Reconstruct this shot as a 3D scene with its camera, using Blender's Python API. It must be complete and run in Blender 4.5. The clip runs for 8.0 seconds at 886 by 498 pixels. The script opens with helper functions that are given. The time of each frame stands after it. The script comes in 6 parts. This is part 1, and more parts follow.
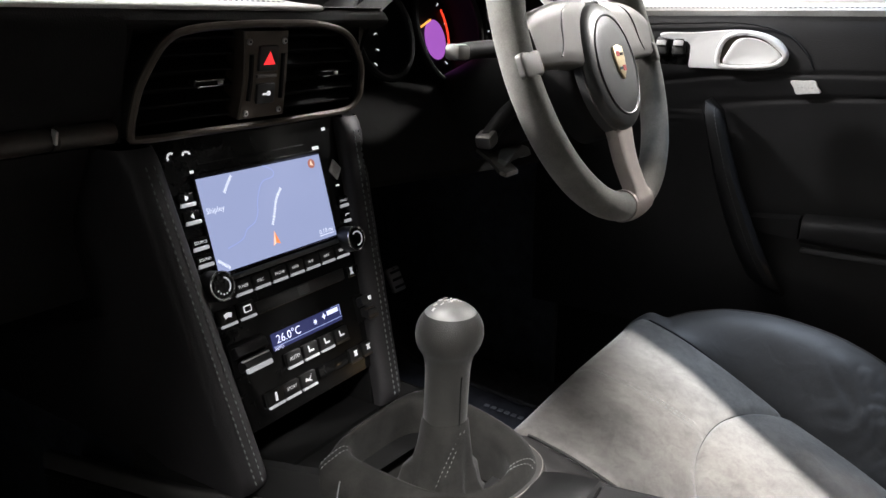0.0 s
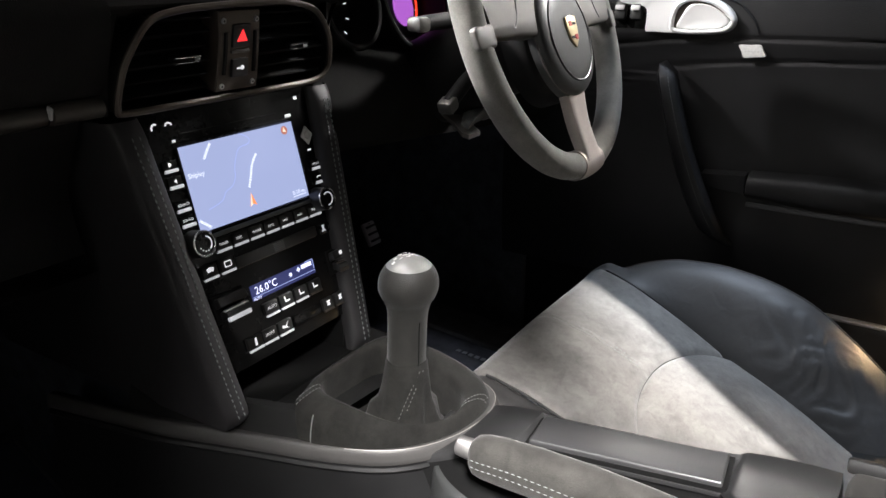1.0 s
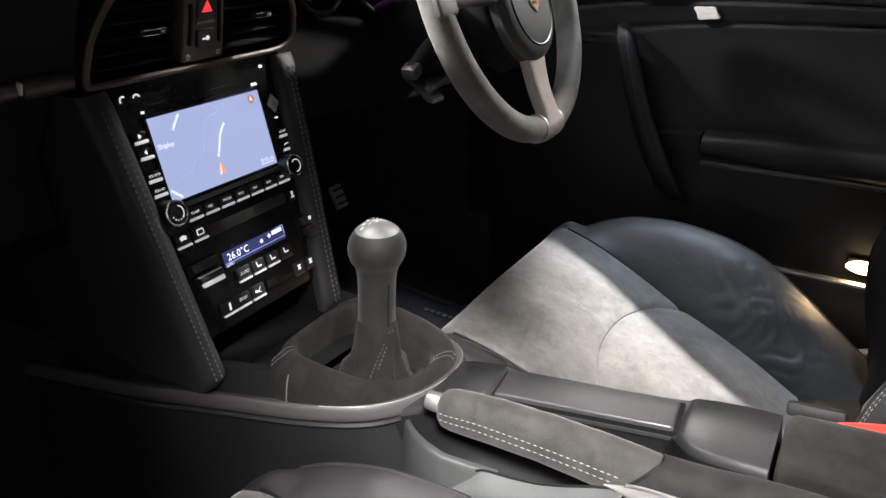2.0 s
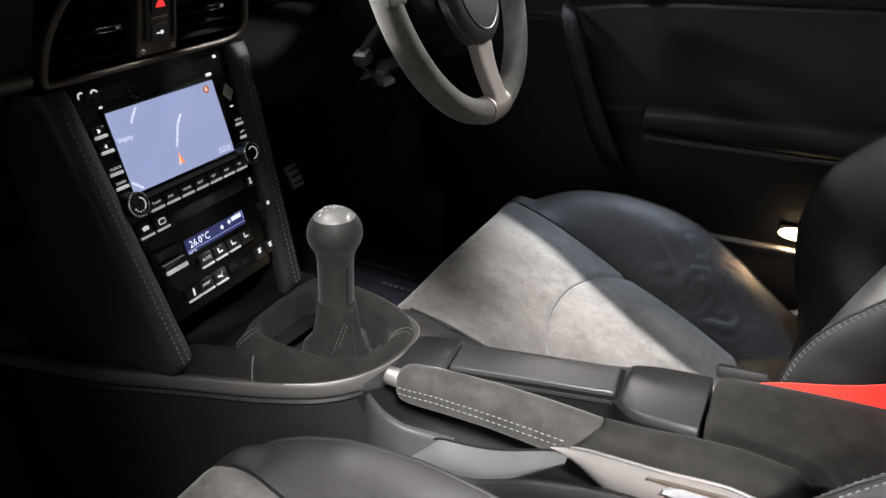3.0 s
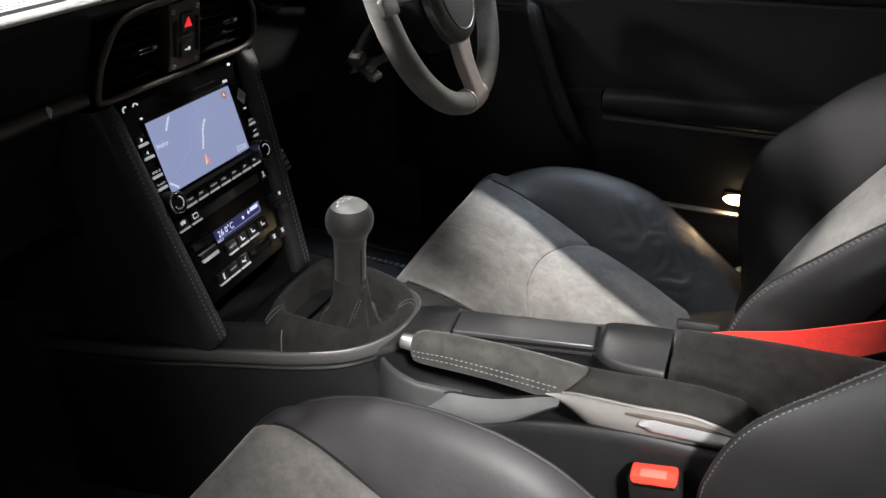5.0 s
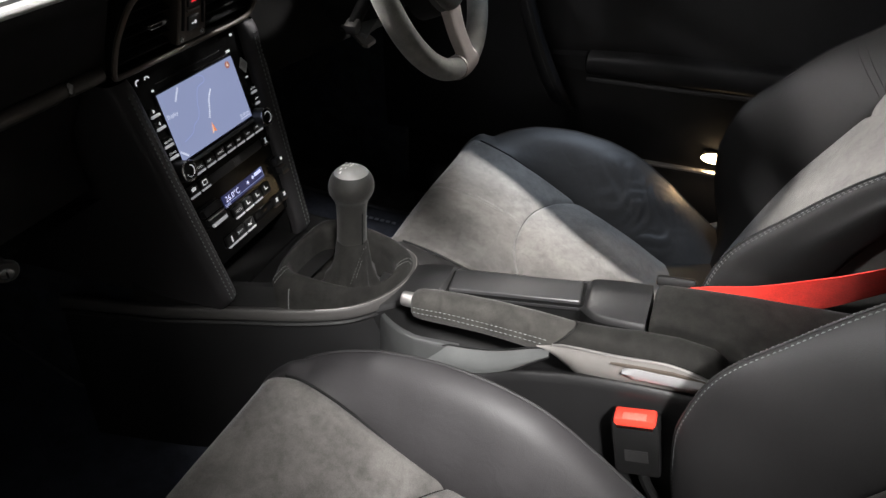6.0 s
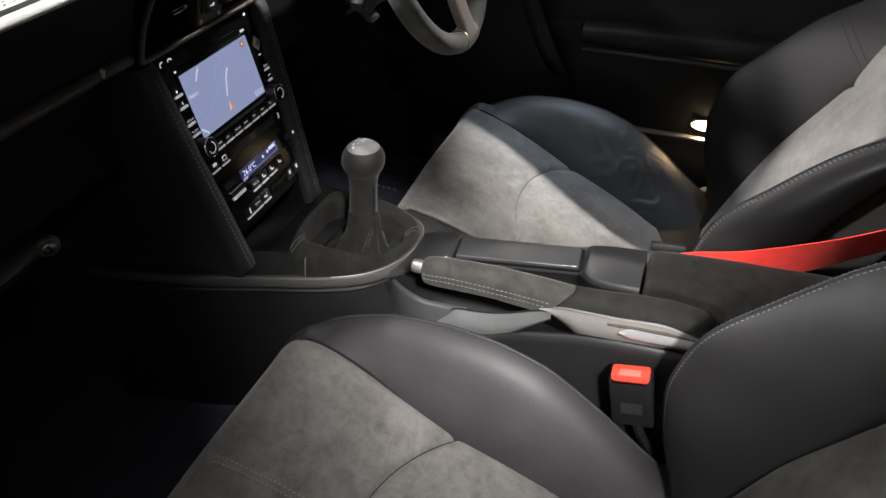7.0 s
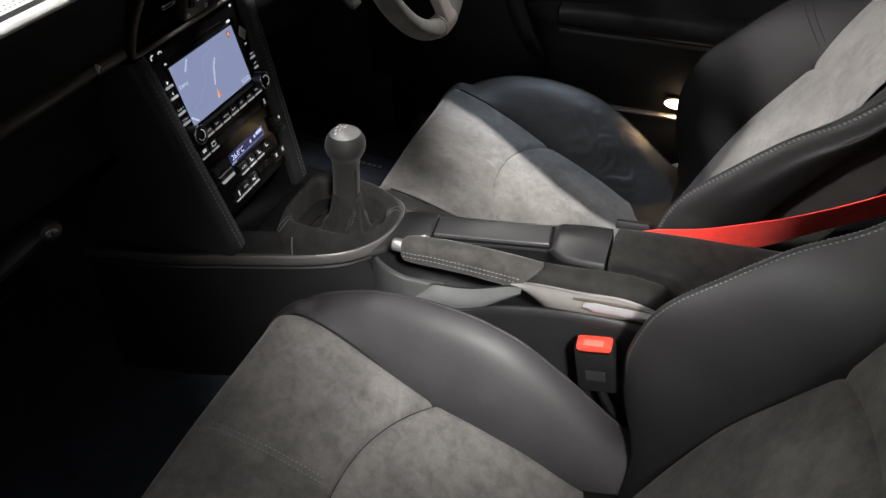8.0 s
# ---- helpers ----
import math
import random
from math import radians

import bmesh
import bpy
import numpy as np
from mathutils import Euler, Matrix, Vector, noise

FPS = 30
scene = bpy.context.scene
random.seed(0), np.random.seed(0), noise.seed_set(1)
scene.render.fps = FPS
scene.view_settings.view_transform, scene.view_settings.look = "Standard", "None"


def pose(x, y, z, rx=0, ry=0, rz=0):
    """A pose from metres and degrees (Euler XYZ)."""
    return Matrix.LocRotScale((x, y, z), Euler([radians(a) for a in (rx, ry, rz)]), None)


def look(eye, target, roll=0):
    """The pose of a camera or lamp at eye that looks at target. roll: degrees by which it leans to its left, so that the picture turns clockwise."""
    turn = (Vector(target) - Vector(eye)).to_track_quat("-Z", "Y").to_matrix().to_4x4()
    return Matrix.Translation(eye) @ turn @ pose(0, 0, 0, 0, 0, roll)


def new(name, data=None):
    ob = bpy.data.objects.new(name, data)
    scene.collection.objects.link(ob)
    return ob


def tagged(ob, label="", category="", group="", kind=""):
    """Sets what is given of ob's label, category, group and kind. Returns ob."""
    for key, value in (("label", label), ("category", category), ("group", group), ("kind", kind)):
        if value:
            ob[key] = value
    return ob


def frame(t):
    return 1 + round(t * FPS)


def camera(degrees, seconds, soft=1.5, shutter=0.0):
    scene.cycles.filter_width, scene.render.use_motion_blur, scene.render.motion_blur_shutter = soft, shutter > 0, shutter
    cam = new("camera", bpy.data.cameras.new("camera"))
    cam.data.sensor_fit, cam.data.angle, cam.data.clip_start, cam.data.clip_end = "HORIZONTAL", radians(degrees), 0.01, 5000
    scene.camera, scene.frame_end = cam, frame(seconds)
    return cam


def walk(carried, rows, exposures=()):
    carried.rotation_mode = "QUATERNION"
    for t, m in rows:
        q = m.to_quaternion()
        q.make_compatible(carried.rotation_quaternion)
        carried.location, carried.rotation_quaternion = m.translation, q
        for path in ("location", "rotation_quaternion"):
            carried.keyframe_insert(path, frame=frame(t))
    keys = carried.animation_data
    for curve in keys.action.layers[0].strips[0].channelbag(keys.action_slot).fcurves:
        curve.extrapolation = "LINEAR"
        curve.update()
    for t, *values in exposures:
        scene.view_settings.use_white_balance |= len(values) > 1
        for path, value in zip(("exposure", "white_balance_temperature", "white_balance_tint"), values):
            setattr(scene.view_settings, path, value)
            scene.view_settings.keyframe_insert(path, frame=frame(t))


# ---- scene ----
cam = camera(60.6, 8.0)
PATH = [
    (0, (-0.454, -0.453, 0.823), (1.142, 0.6, 0.238), 0.3),
    (0.5, (-0.477, -0.479, 0.838), (1.107, 0.556, 0.19), 0.4),
    (1, (-0.495, -0.511, 0.852), (1.083, 0.493, 0.144), 0.2),
    (1.5, (-0.506, -0.516, 0.859), (1.073, 0.446, 0.097), 0.2),
    (3, (-0.539, -0.54, 0.899), (1.067, 0.249, 0.006), 0.2),
    (3.5, (-0.558, -0.536, 0.918), (1.057, 0.21, 0.006), 0.3),
    (4, (-0.587, -0.532, 0.934), (1.038, 0.18, 0.011), 0.3),
    (4.2, (-0.604, -0.521, 0.937), (1.037, 0.165, 0.024), 0.2),
    (5.5, (-0.67, -0.536, 0.994), (0.925, 0.085, -0.041), 0.3),
    (6, (-0.695, -0.527, 1.011), (0.88, 0.049, -0.079), 0.5),
    (6.5, (-0.717, -0.522, 1.033), (0.831, 0.029, -0.107), 0.5),
    (7, (-0.741, -0.518, 1.055), (0.785, 0.007, -0.126), 0.6),
    (7.5, (-0.753, -0.533, 1.08), (0.753, -0.027, -0.135), 0.7),
    (8, (-0.773, -0.55, 1.104), (0.71, -0.059, -0.144), 0.6),
]
walk(cam, [(t, look(eye, target, roll)) for t, eye, target, roll in PATH],
     [(0, 0.55), (0.5, 0.65), (1.5, 0.8), (3, 0.45), (3.5, 0.3), (4, 0.2), (5.5, 0.15), (6.5, 0.05), (8, 0.0)])

# ---------------------------------------------------------------- light
world = bpy.data.worlds.new("world")
scene.world = world
world.use_nodes = True
world.node_tree.nodes["Background"].inputs["Color"].default_value = (0.55, 0.62, 0.75, 1)
world.node_tree.nodes["Background"].inputs["Strength"].default_value = 0.05
scene.view_settings.exposure = 0.0


def area_lamp(name, eye, target, size, watts, colour, size_y=None):
    data = bpy.data.lights.new(name, "AREA")
    data.energy, data.color, data.size = watts, colour, size
    if size_y:
        data.shape, data.size_y = "RECTANGLE", size_y
    else:
        data.shape = "DISK"
    ob = new(name, data)
    ob.matrix_basis = look(eye, target)
    return ob


def spot_lamp(name, eye, target, watts, colour, degrees, soft, size):
    data = bpy.data.lights.new(name, "SPOT")
    data.energy, data.color, data.spot_size, data.spot_blend, data.shadow_soft_size = watts, colour, radians(degrees), soft, size
    ob = new(name, data)
    ob.matrix_basis = look(eye, target)
    return ob


# added unseen lamps: ceiling spotlights round the car, a bonnet panel, garage wall strips
WARM = (1.0, 0.968, 0.960)
spot_lamp("added_spot_key", (-2.2, -1.10, 2.60), (0.54, -0.36, 0.36), 3000, WARM, 9.6, 1.0, 0.012)
spot_lamp("added_spot_front", (-1.30, 2.60, 2.70), (0.31, -0.71, 0.55), 4200, WARM, 7.6, 0.7, 0.3)
spot_lamp("added_spot_dash", (-0.50, 1.50, 3.00), (-0.22, 0.24, 0.83), 340, WARM, 11, 0.6, 0.08)
area_lamp("added_panel_light", (-0.55, 0.95, 3.22), (-0.5, 0.6, 0.0), 1.0, 30, WARM, 1.0)
spot_lamp("added_spot_door", (-1.70, -1.35, 2.30), (-0.03, -0.37, 0.45), 1180, WARM, 13.6, 0.9, 0.14)
spot_lamp("added_spot_screen", (-0.90, 2.40, 2.70), (0.67, -0.24, 0.81), 1000, WARM, 4.4, 0.6, 0.12)
spot_lamp("added_spot_far", (0.86, -0.45, 2.60), (0.50, -0.37, 0.40), 190, (0.70, 0.82, 1.0), 15, 0.6, 0.10)
area_lamp("added_wall_washer", (0.0, 2.55, 3.22), (0.0, 3.5, 1.2), 5.0, 90, WARM, 0.3)
area_lamp("added_wall_washer_west", (-2.75, 0.0, 3.20), (-3.6, 0.0, 2.75), 0.3, 80, WARM, 5.0)
area_lamp("added_wall_washer_east", (2.75, 1.55, 3.20), (3.6, 1.55, 2.75), 0.3, 800, WARM, 2.2)
spot_lamp("added_spot_window", (2.4, -1.20, 2.30), (0.40, -0.14, 0.80), 620, (1.0, 0.97, 0.95), 6.6, 0.5, 0.15)


# ---------------------------------------------------------------- materials


def material(name, colour, rough=0.5, metal=0.0, grain=0.0, grain_size=400.0, patch=0.0, patch_size=14.0, dark=None,
             spec=0.5, sheen=0.0, coat=0.0, voronoi=False, emit=None, power=0.0, rough_patch=0.0, crease=0.0, mottle=0.0):
    m = bpy.data.materials.new(name)
    m.use_nodes = True
    t = m.node_tree
    b = t.nodes["Principled BSDF"]
    b.inputs["Base Color"].default_value = (*colour, 1)
    b.inputs["Roughness"].default_value = rough
    b.inputs["Metallic"].default_value = metal
    b.inputs["Specular IOR Level"].default_value = spec
    b.inputs["Sheen Weight"].default_value = sheen
    b.inputs["Sheen Roughness"].default_value = 0.4
    b.inputs["Coat Weight"].default_value = coat
    if emit:
        b.inputs["Emission Color"].default_value = (*emit, 1)
        b.inputs["Emission Strength"].default_value = power
    where = t.nodes.new("ShaderNodeTexCoord")
    if patch:
        n = t.nodes.new("ShaderNodeTexNoise")
        n.inputs["Scale"].default_value, n.inputs["Detail"].default_value, n.inputs["Roughness"].default_value = patch_size, 6, 0.65
        t.links.new(where.outputs["Object"], n.inputs["Vector"])
        r = t.nodes.new("ShaderNodeValToRGB")
        low = dark or tuple(c * (1 - patch) for c in colour)
        r.color_ramp.elements[0].color, r.color_ramp.elements[0].position = (*low, 1), 0.32
        r.color_ramp.elements[1].color, r.color_ramp.elements[1].position = (*(min(1, c * (1 + patch * 0.6)) for c in colour), 1), 0.68
        t.links.new(n.outputs["Fac"], r.inputs["Fac"])
        fine = t.nodes.new("ShaderNodeTexNoise")
        fine.inputs["Scale"].default_value, fine.inputs["Detail"].default_value = grain_size * 0.9, 2
        t.links.new(where.outputs["Object"], fine.inputs["Vector"])
        span = t.nodes.new("ShaderNodeMapRange")
        span.inputs["To Min"].default_value, span.inputs["To Max"].default_value = 0.72, 1.28
        t.links.new(fine.outputs["Fac"], span.inputs["Value"])
        if mottle:
            n.inputs["Detail"].default_value, n.inputs["Roughness"].default_value = 9, 0.75
            spots = t.nodes.new("ShaderNodeTexNoise")
            spots.inputs["Scale"].default_value, spots.inputs["Detail"].default_value, spots.inputs["Distortion"].default_value = 60, 6, 0.8
            t.links.new(where.outputs["Object"], spots.inputs["Vector"])
            wear = t.nodes.new("ShaderNodeMapRange")
            wear.inputs["From Min"].default_value, wear.inputs["From Max"].default_value = 0.26, 0.58
            wear.inputs["To Min"].default_value, wear.inputs["To Max"].default_value = 1 - mottle, 1.0
            t.links.new(spots.outputs["Fac"], wear.inputs["Value"])
            both = t.nodes.new("ShaderNodeMath")
            both.operation = "MULTIPLY"
            t.links.new(span.outputs["Result"], both.inputs[0])
            t.links.new(wear.outputs["Result"], both.inputs[1])
            span = both
        mix = t.nodes.new("ShaderNodeMix")
        mix.data_type, mix.blend_type = "RGBA", "MULTIPLY"
        mix.inputs["Factor"].default_value = 1.0
        t.links.new(r.outputs["Color"], mix.inputs["A"])
        t.links.new(span.outputs[0], mix.inputs["B"])
        t.links.new(mix.outputs["Result"], b.inputs["Base Color"])
        if rough_patch:
            rr = t.nodes.new("ShaderNodeMapRange")
            rr.inputs["To Min"].default_value, rr.inputs["To Max"].default_value = rough - rough_patch, rough + rough_patch
            t.links.new(n.outputs["Fac"], rr.inputs["Value"])
            t.links.new(rr.outputs["Result"], b.inputs["Roughness"])
    if crease:
        fold = t.nodes.new("ShaderNodeTexNoise")
        fold.inputs["Scale"].default_value, fold.inputs["Detail"].default_value, fold.inputs["Distortion"].default_value = 38, 3, 1.2
        t.links.new(where.outputs["Object"], fold.inputs["Vector"])
        dent = t.nodes.new("ShaderNodeBump")
        dent.inputs["Strength"].default_value, dent.inputs["Distance"].default_value = crease, 0.004
        t.links.new(fold.outputs["Fac"], dent.inputs["Height"])
        t.links.new(dent.outputs["Normal"], b.inputs["Normal"])
    if grain:
        bump = t.nodes.new("ShaderNodeBump")
        if crease:
            t.links.new(dent.outputs["Normal"], bump.inputs["Normal"])
        bump.inputs["Strength"].default_value = grain
        bump.inputs["Distance"].default_value = 0.0006
        if voronoi:
            g = t.nodes.new("ShaderNodeTexVoronoi")
            g.inputs["Scale"].default_value = grain_size
            t.links.new(g.outputs["Distance"], bump.inputs["Height"])
        else:
            g = t.nodes.new("ShaderNodeTexNoise")
            g.inputs["Scale"].default_value, g.inputs["Detail"].default_value = grain_size, 4
            t.links.new(g.outputs["Fac"], bump.inputs["Height"])
        t.links.new(where.outputs["Object"], g.inputs["Vector"])
        t.links.new(bump.outputs["Normal"], b.inputs["Normal"])
    return m


suede = material("grey_suede", (0.127, 0.122, 0.115), 0.9, grain=0.7, grain_size=900, patch=0.42, patch_size=11, spec=0.15, sheen=0.20, mottle=0.24)
suede_dark = material("charcoal_suede", (0.0155, 0.0151, 0.0138), 0.9, grain=0.6, grain_size=1000, patch=0.45, patch_size=30, spec=0.12, sheen=0.04, mottle=0.30)
# Lighter tone of the charcoal suede, for the handbrake grip.
suede_lighter = material("lighter_charcoal_suede", (0.040, 0.0385, 0.035), 0.9, grain=0.6, grain_size=1000, patch=0.35, patch_size=30, spec=0.15, sheen=0.12, mottle=0.22)
# One black leather in copies: wings darker, driver's bolsters lighter, for how light falls.
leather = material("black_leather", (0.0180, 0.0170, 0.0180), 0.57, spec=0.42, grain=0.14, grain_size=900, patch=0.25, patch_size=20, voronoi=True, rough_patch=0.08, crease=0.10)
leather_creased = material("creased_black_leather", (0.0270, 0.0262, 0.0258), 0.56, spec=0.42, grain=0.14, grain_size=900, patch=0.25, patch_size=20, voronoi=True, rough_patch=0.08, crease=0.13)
leather_shaded = material("shaded_black_leather", (0.0085, 0.0083, 0.0083), 0.60, spec=0.20, grain=0.14, grain_size=900, patch=0.25, patch_size=20, voronoi=True, rough_patch=0.08, crease=0.06)
leather_wing_shaded = material("shaded_wing_leather", (0.0110, 0.0106, 0.0110), 0.52, spec=0.42, grain=0.14, grain_size=900, patch=0.25, patch_size=20, voronoi=True, rough_patch=0.08, crease=0.06)
leather_dash = material("black_dash_leather", (0.0140, 0.0134, 0.0130), 0.65, spec=0.12, grain=0.4, grain_size=900, patch=0.2, patch_size=20, voronoi=True)
door_leather = material("black_door_leather", (0.0065, 0.0066, 0.0073), 0.5, spec=0.28, grain=0.3, grain_size=900, patch=0.3, patch_size=18, voronoi=True)
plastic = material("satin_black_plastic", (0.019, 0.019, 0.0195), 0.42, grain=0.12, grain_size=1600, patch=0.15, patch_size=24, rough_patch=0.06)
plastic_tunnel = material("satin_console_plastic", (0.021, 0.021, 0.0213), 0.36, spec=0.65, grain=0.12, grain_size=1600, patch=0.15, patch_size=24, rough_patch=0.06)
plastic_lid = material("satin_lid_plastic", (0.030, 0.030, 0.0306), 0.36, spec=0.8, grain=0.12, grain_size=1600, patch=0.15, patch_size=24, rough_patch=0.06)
# On the cheek: the side lid's plastic darkened for light falloff; also the horn pad.
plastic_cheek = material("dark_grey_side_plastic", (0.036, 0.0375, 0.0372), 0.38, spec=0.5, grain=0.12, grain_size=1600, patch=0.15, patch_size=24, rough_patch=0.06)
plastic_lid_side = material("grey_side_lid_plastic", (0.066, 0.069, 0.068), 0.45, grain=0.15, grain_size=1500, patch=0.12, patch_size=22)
# Flank and side copies of the console plastic, darkened for the weaker light there.
plastic_flank = material("shaded_flank_plastic", (0.0080, 0.0080, 0.0082), 0.36, spec=0.5, grain=0.12, grain_size=1600, patch=0.15, patch_size=24, rough_patch=0.06)
plastic_side = material("shaded_side_plastic", (0.009, 0.009, 0.0092), 0.42, spec=0.4, grain=0.12, grain_size=1600, patch=0.15, patch_size=24, rough_patch=0.06)
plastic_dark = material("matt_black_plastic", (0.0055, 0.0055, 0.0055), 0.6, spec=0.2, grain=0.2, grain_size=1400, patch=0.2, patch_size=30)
plastic_grey = material("grey_soft_plastic", (0.095, 0.100, 0.098), 0.5, grain=0.15, grain_size=1500, patch=0.12, patch_size=22)
gloss = material("piano_black", (0.008, 0.008, 0.008), 0.16, spec=0.26, patch=0.3, patch_size=40, rough_patch=0.05)
rubber = material("black_button", (0.014, 0.014, 0.014), 0.45, grain=0.1, patch=0.1)
silver = material("silver_paint", (0.42, 0.41, 0.40), 0.38, metal=0.85, grain=0.06, grain_size=2500, patch=0.08, patch_size=30)
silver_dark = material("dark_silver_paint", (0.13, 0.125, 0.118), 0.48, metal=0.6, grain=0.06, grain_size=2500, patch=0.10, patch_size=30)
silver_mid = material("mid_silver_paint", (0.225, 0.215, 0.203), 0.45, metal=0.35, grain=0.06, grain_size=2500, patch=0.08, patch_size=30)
# Lit copy of the spoke silver, for the lower spoke and its clasp.
spoke_silver_lit = material("lit_warm_silver_paint", (0.44, 0.395, 0.365), 0.42, metal=0.55, grain=0.06, grain_size=2500, patch=0.10, patch_size=30)
slat_black = material("dull_black_slat", (0.004, 0.004, 0.004), 0.75, spec=0.15, patch=0.1, patch_size=40)
edging_silver = material("dark_satin_metal", (0.058, 0.056, 0.054), 0.48, metal=0.2, spec=0.28, grain=0.06, grain_size=2500, patch=0.10, patch_size=30)
bronze = material("warm_grey_paint", (0.072, 0.059, 0.048), 0.45, metal=0.4, grain=0.08, grain_size=2500, patch=0.12, patch_size=30)
chrome = material("chrome", (0.75, 0.75, 0.76), 0.15, metal=1.0, patch=0.05, patch_size=60)
belt_red = material("red_webbing", (0.74, 0.030, 0.018), 0.75, grain=0.6, grain_size=700, patch=0.12, patch_size=60, sheen=0.2)
button_red = material("red_button", (0.75, 0.05, 0.03), 0.35, grain=0.05, patch=0.08, patch_size=40)
# Strong light on the dash top and window sill, put into a pale leather.
lit_top_leather = material("leather_painted_lit", (0.58, 0.58, 0.56), 0.5, grain=0.4, grain_size=900, patch=0.12, patch_size=20, voronoi=True)
thread_dim = material("dull_grey_thread", (0.12, 0.125, 0.12), 0.8, patch=0.2, patch_size=300)
thread = material("grey_thread", (0.17, 0.185, 0.18), 0.8, patch=0.2, patch_size=300)
carpet = material("black_carpet", (0.060, 0.065, 0.077), 0.95, grain=1.0, grain_size=700, patch=0.4, patch_size=35, spec=0.1)
mat_cloth = material("dark_blue_mat", (0.068, 0.076, 0.100), 0.95, grain=1.0, grain_size=900, patch=0.3, patch_size=30, spec=0.1)
mat_edge = material("mat_binding", (0.07, 0.075, 0.085), 0.9, grain=0.8, grain_size=900, patch=0.2, patch_size=60)
woven = material("pale_woven_bar", (0.20, 0.225, 0.27), 0.9, grain=0.8, grain_size=900, patch=0.2, patch_size=90)
headliner = material("charcoal_headliner", (0.05, 0.05, 0.05), 0.95, grain=0.4, grain_size=800, patch=0.1, patch_size=20)
bodypaint = material("white_body_paint", (0.78, 0.78, 0.77), 0.25, coat=0.6, patch=0.03, patch_size=5)
concrete = material("grey_concrete", (0.20, 0.195, 0.19), 0.7, grain=0.5, grain_size=60, patch=0.25, patch_size=2.5)
plaster = material("grey_plaster", (0.30, 0.30, 0.29), 0.85, grain=0.3, grain_size=50, patch=0.1, patch_size=1.5)
legend = material("backlit_white_legend", (0.8, 0.8, 0.8), 0.5, emit=(0.95, 0.95, 1.0), power=0.42)
# Faint glow: key edges, dial marks, and the reflection painted on the rocker lip.
glowing_pale = material("glowing_pale_plastic", (0.62, 0.62, 0.62), 0.35, emit=(0.9, 0.92, 1.0), power=0.22)
screen_blue = material("lit_map_screen", (0.02, 0.02, 0.03), 0.25, emit=(0.24, 0.277, 0.445), power=1.0)
screen_line = material("pale_map_writing", (0.1, 0.1, 0.1), 0.3, emit=(0.62, 0.66, 0.80), power=1.0)
screen_road = material("map_stream", (0.02, 0.02, 0.03), 0.3, emit=(0.22, 0.27, 0.52), power=1.0)
screen_orange = material("orange_map_arrow", (0.3, 0.1, 0.03), 0.3, emit=(0.75, 0.22, 0.08), power=1.0)
screen_cream = material("cream_map_mark", (0.3, 0.2, 0.15), 0.3, emit=(0.72, 0.55, 0.45), power=1.0)
lcd_blue = material("dark_blue_lcd", (0.01, 0.01, 0.02), 0.25, emit=(0.022, 0.026, 0.085), power=1.0)
lcd_text = material("bright_lcd_digits", (0.5, 0.5, 0.5), 0.4, emit=(0.62, 0.66, 1.0), power=1.0)
hazard_red = material("glowing_red_triangle", (0.5, 0.02, 0.02), 0.4, emit=(0.95, 0.03, 0.035), power=0.9)
dial_violet = material("violet_dial_face", (0.2, 0.05, 0.25), 0.5, emit=(0.36, 0.10, 0.50), power=0.75)
door_silver = material("bright_silver_lacquer", (0.72, 0.72, 0.72), 0.32, metal=0.25, rough_patch=0.05)
pale_silver = material("pale_silver_plastic", (0.50, 0.50, 0.49), 0.35, grain=0.05, patch=0.06, patch_size=60)
dial_yellow = material("yellow_dial_mark", (0.4, 0.3, 0.05), 0.5, emit=(0.95, 0.62, 0.08), power=1.0)
dial_orange = material("orange_needle", (0.5, 0.2, 0.05), 0.5, emit=(0.95, 0.42, 0.08), power=1.0)
dial_red = material("red_dial_arc", (0.5, 0.02, 0.02), 0.5, emit=(0.85, 0.05, 0.02), power=1.0)
lamp_warm = material("warm_lamp_lens", (0.9, 0.8, 0.6), 0.3, emit=(1.0, 0.72, 0.40), power=14.0)
tube_white = material("white_strip_lens", (0.9, 0.9, 0.9), 0.4, emit=(1.0, 0.98, 0.95), power=1.2)
knob_cap = material("satin_knob_cap", (0.23, 0.23, 0.223), 0.40, metal=0.5, grain=0.05, grain_size=2500, patch=0.10, patch_size=50)
legend_paint = material("white_paint_mark", (0.70, 0.70, 0.68), 0.5, patch=0.1, patch_size=300)
blade_silver = material("brushed_blade", (0.33, 0.335, 0.34), 0.36, metal=0.5, grain=0.06, grain_size=2500, patch=0.08, patch_size=40)
strip_paint = material("satin_dark_grey_paint", (0.074, 0.066, 0.058), 0.38, metal=0.4, grain=0.06, grain_size=2500, patch=0.10, patch_size=30)
flank_cloth = material("dark_grey_side_cloth", (0.030, 0.029, 0.027), 0.85, grain=0.5, grain_size=1100, patch=0.2, patch_size=30, spec=0.2)
knee_black = material("dull_black_knee_pad", (0.010, 0.0098, 0.0095), 0.9, spec=0.06, grain=0.3, grain_size=900, patch=0.25, patch_size=20)
north_red = material("dim_red_map_mark", (0.2, 0.08, 0.06), 0.3, emit=(0.30, 0.11, 0.08), power=1.0)
badge_gold = material("gold_badge", (0.70, 0.58, 0.36), 0.35, metal=0.8, patch=0.1, patch_size=80)
light_grey_mark = material("faint_grey_mark", (0.34, 0.34, 0.335), 0.4, patch=0.05, patch_size=90)
badge_red = material("red_badge", (0.45, 0.03, 0.03), 0.4, patch=0.1, patch_size=80)

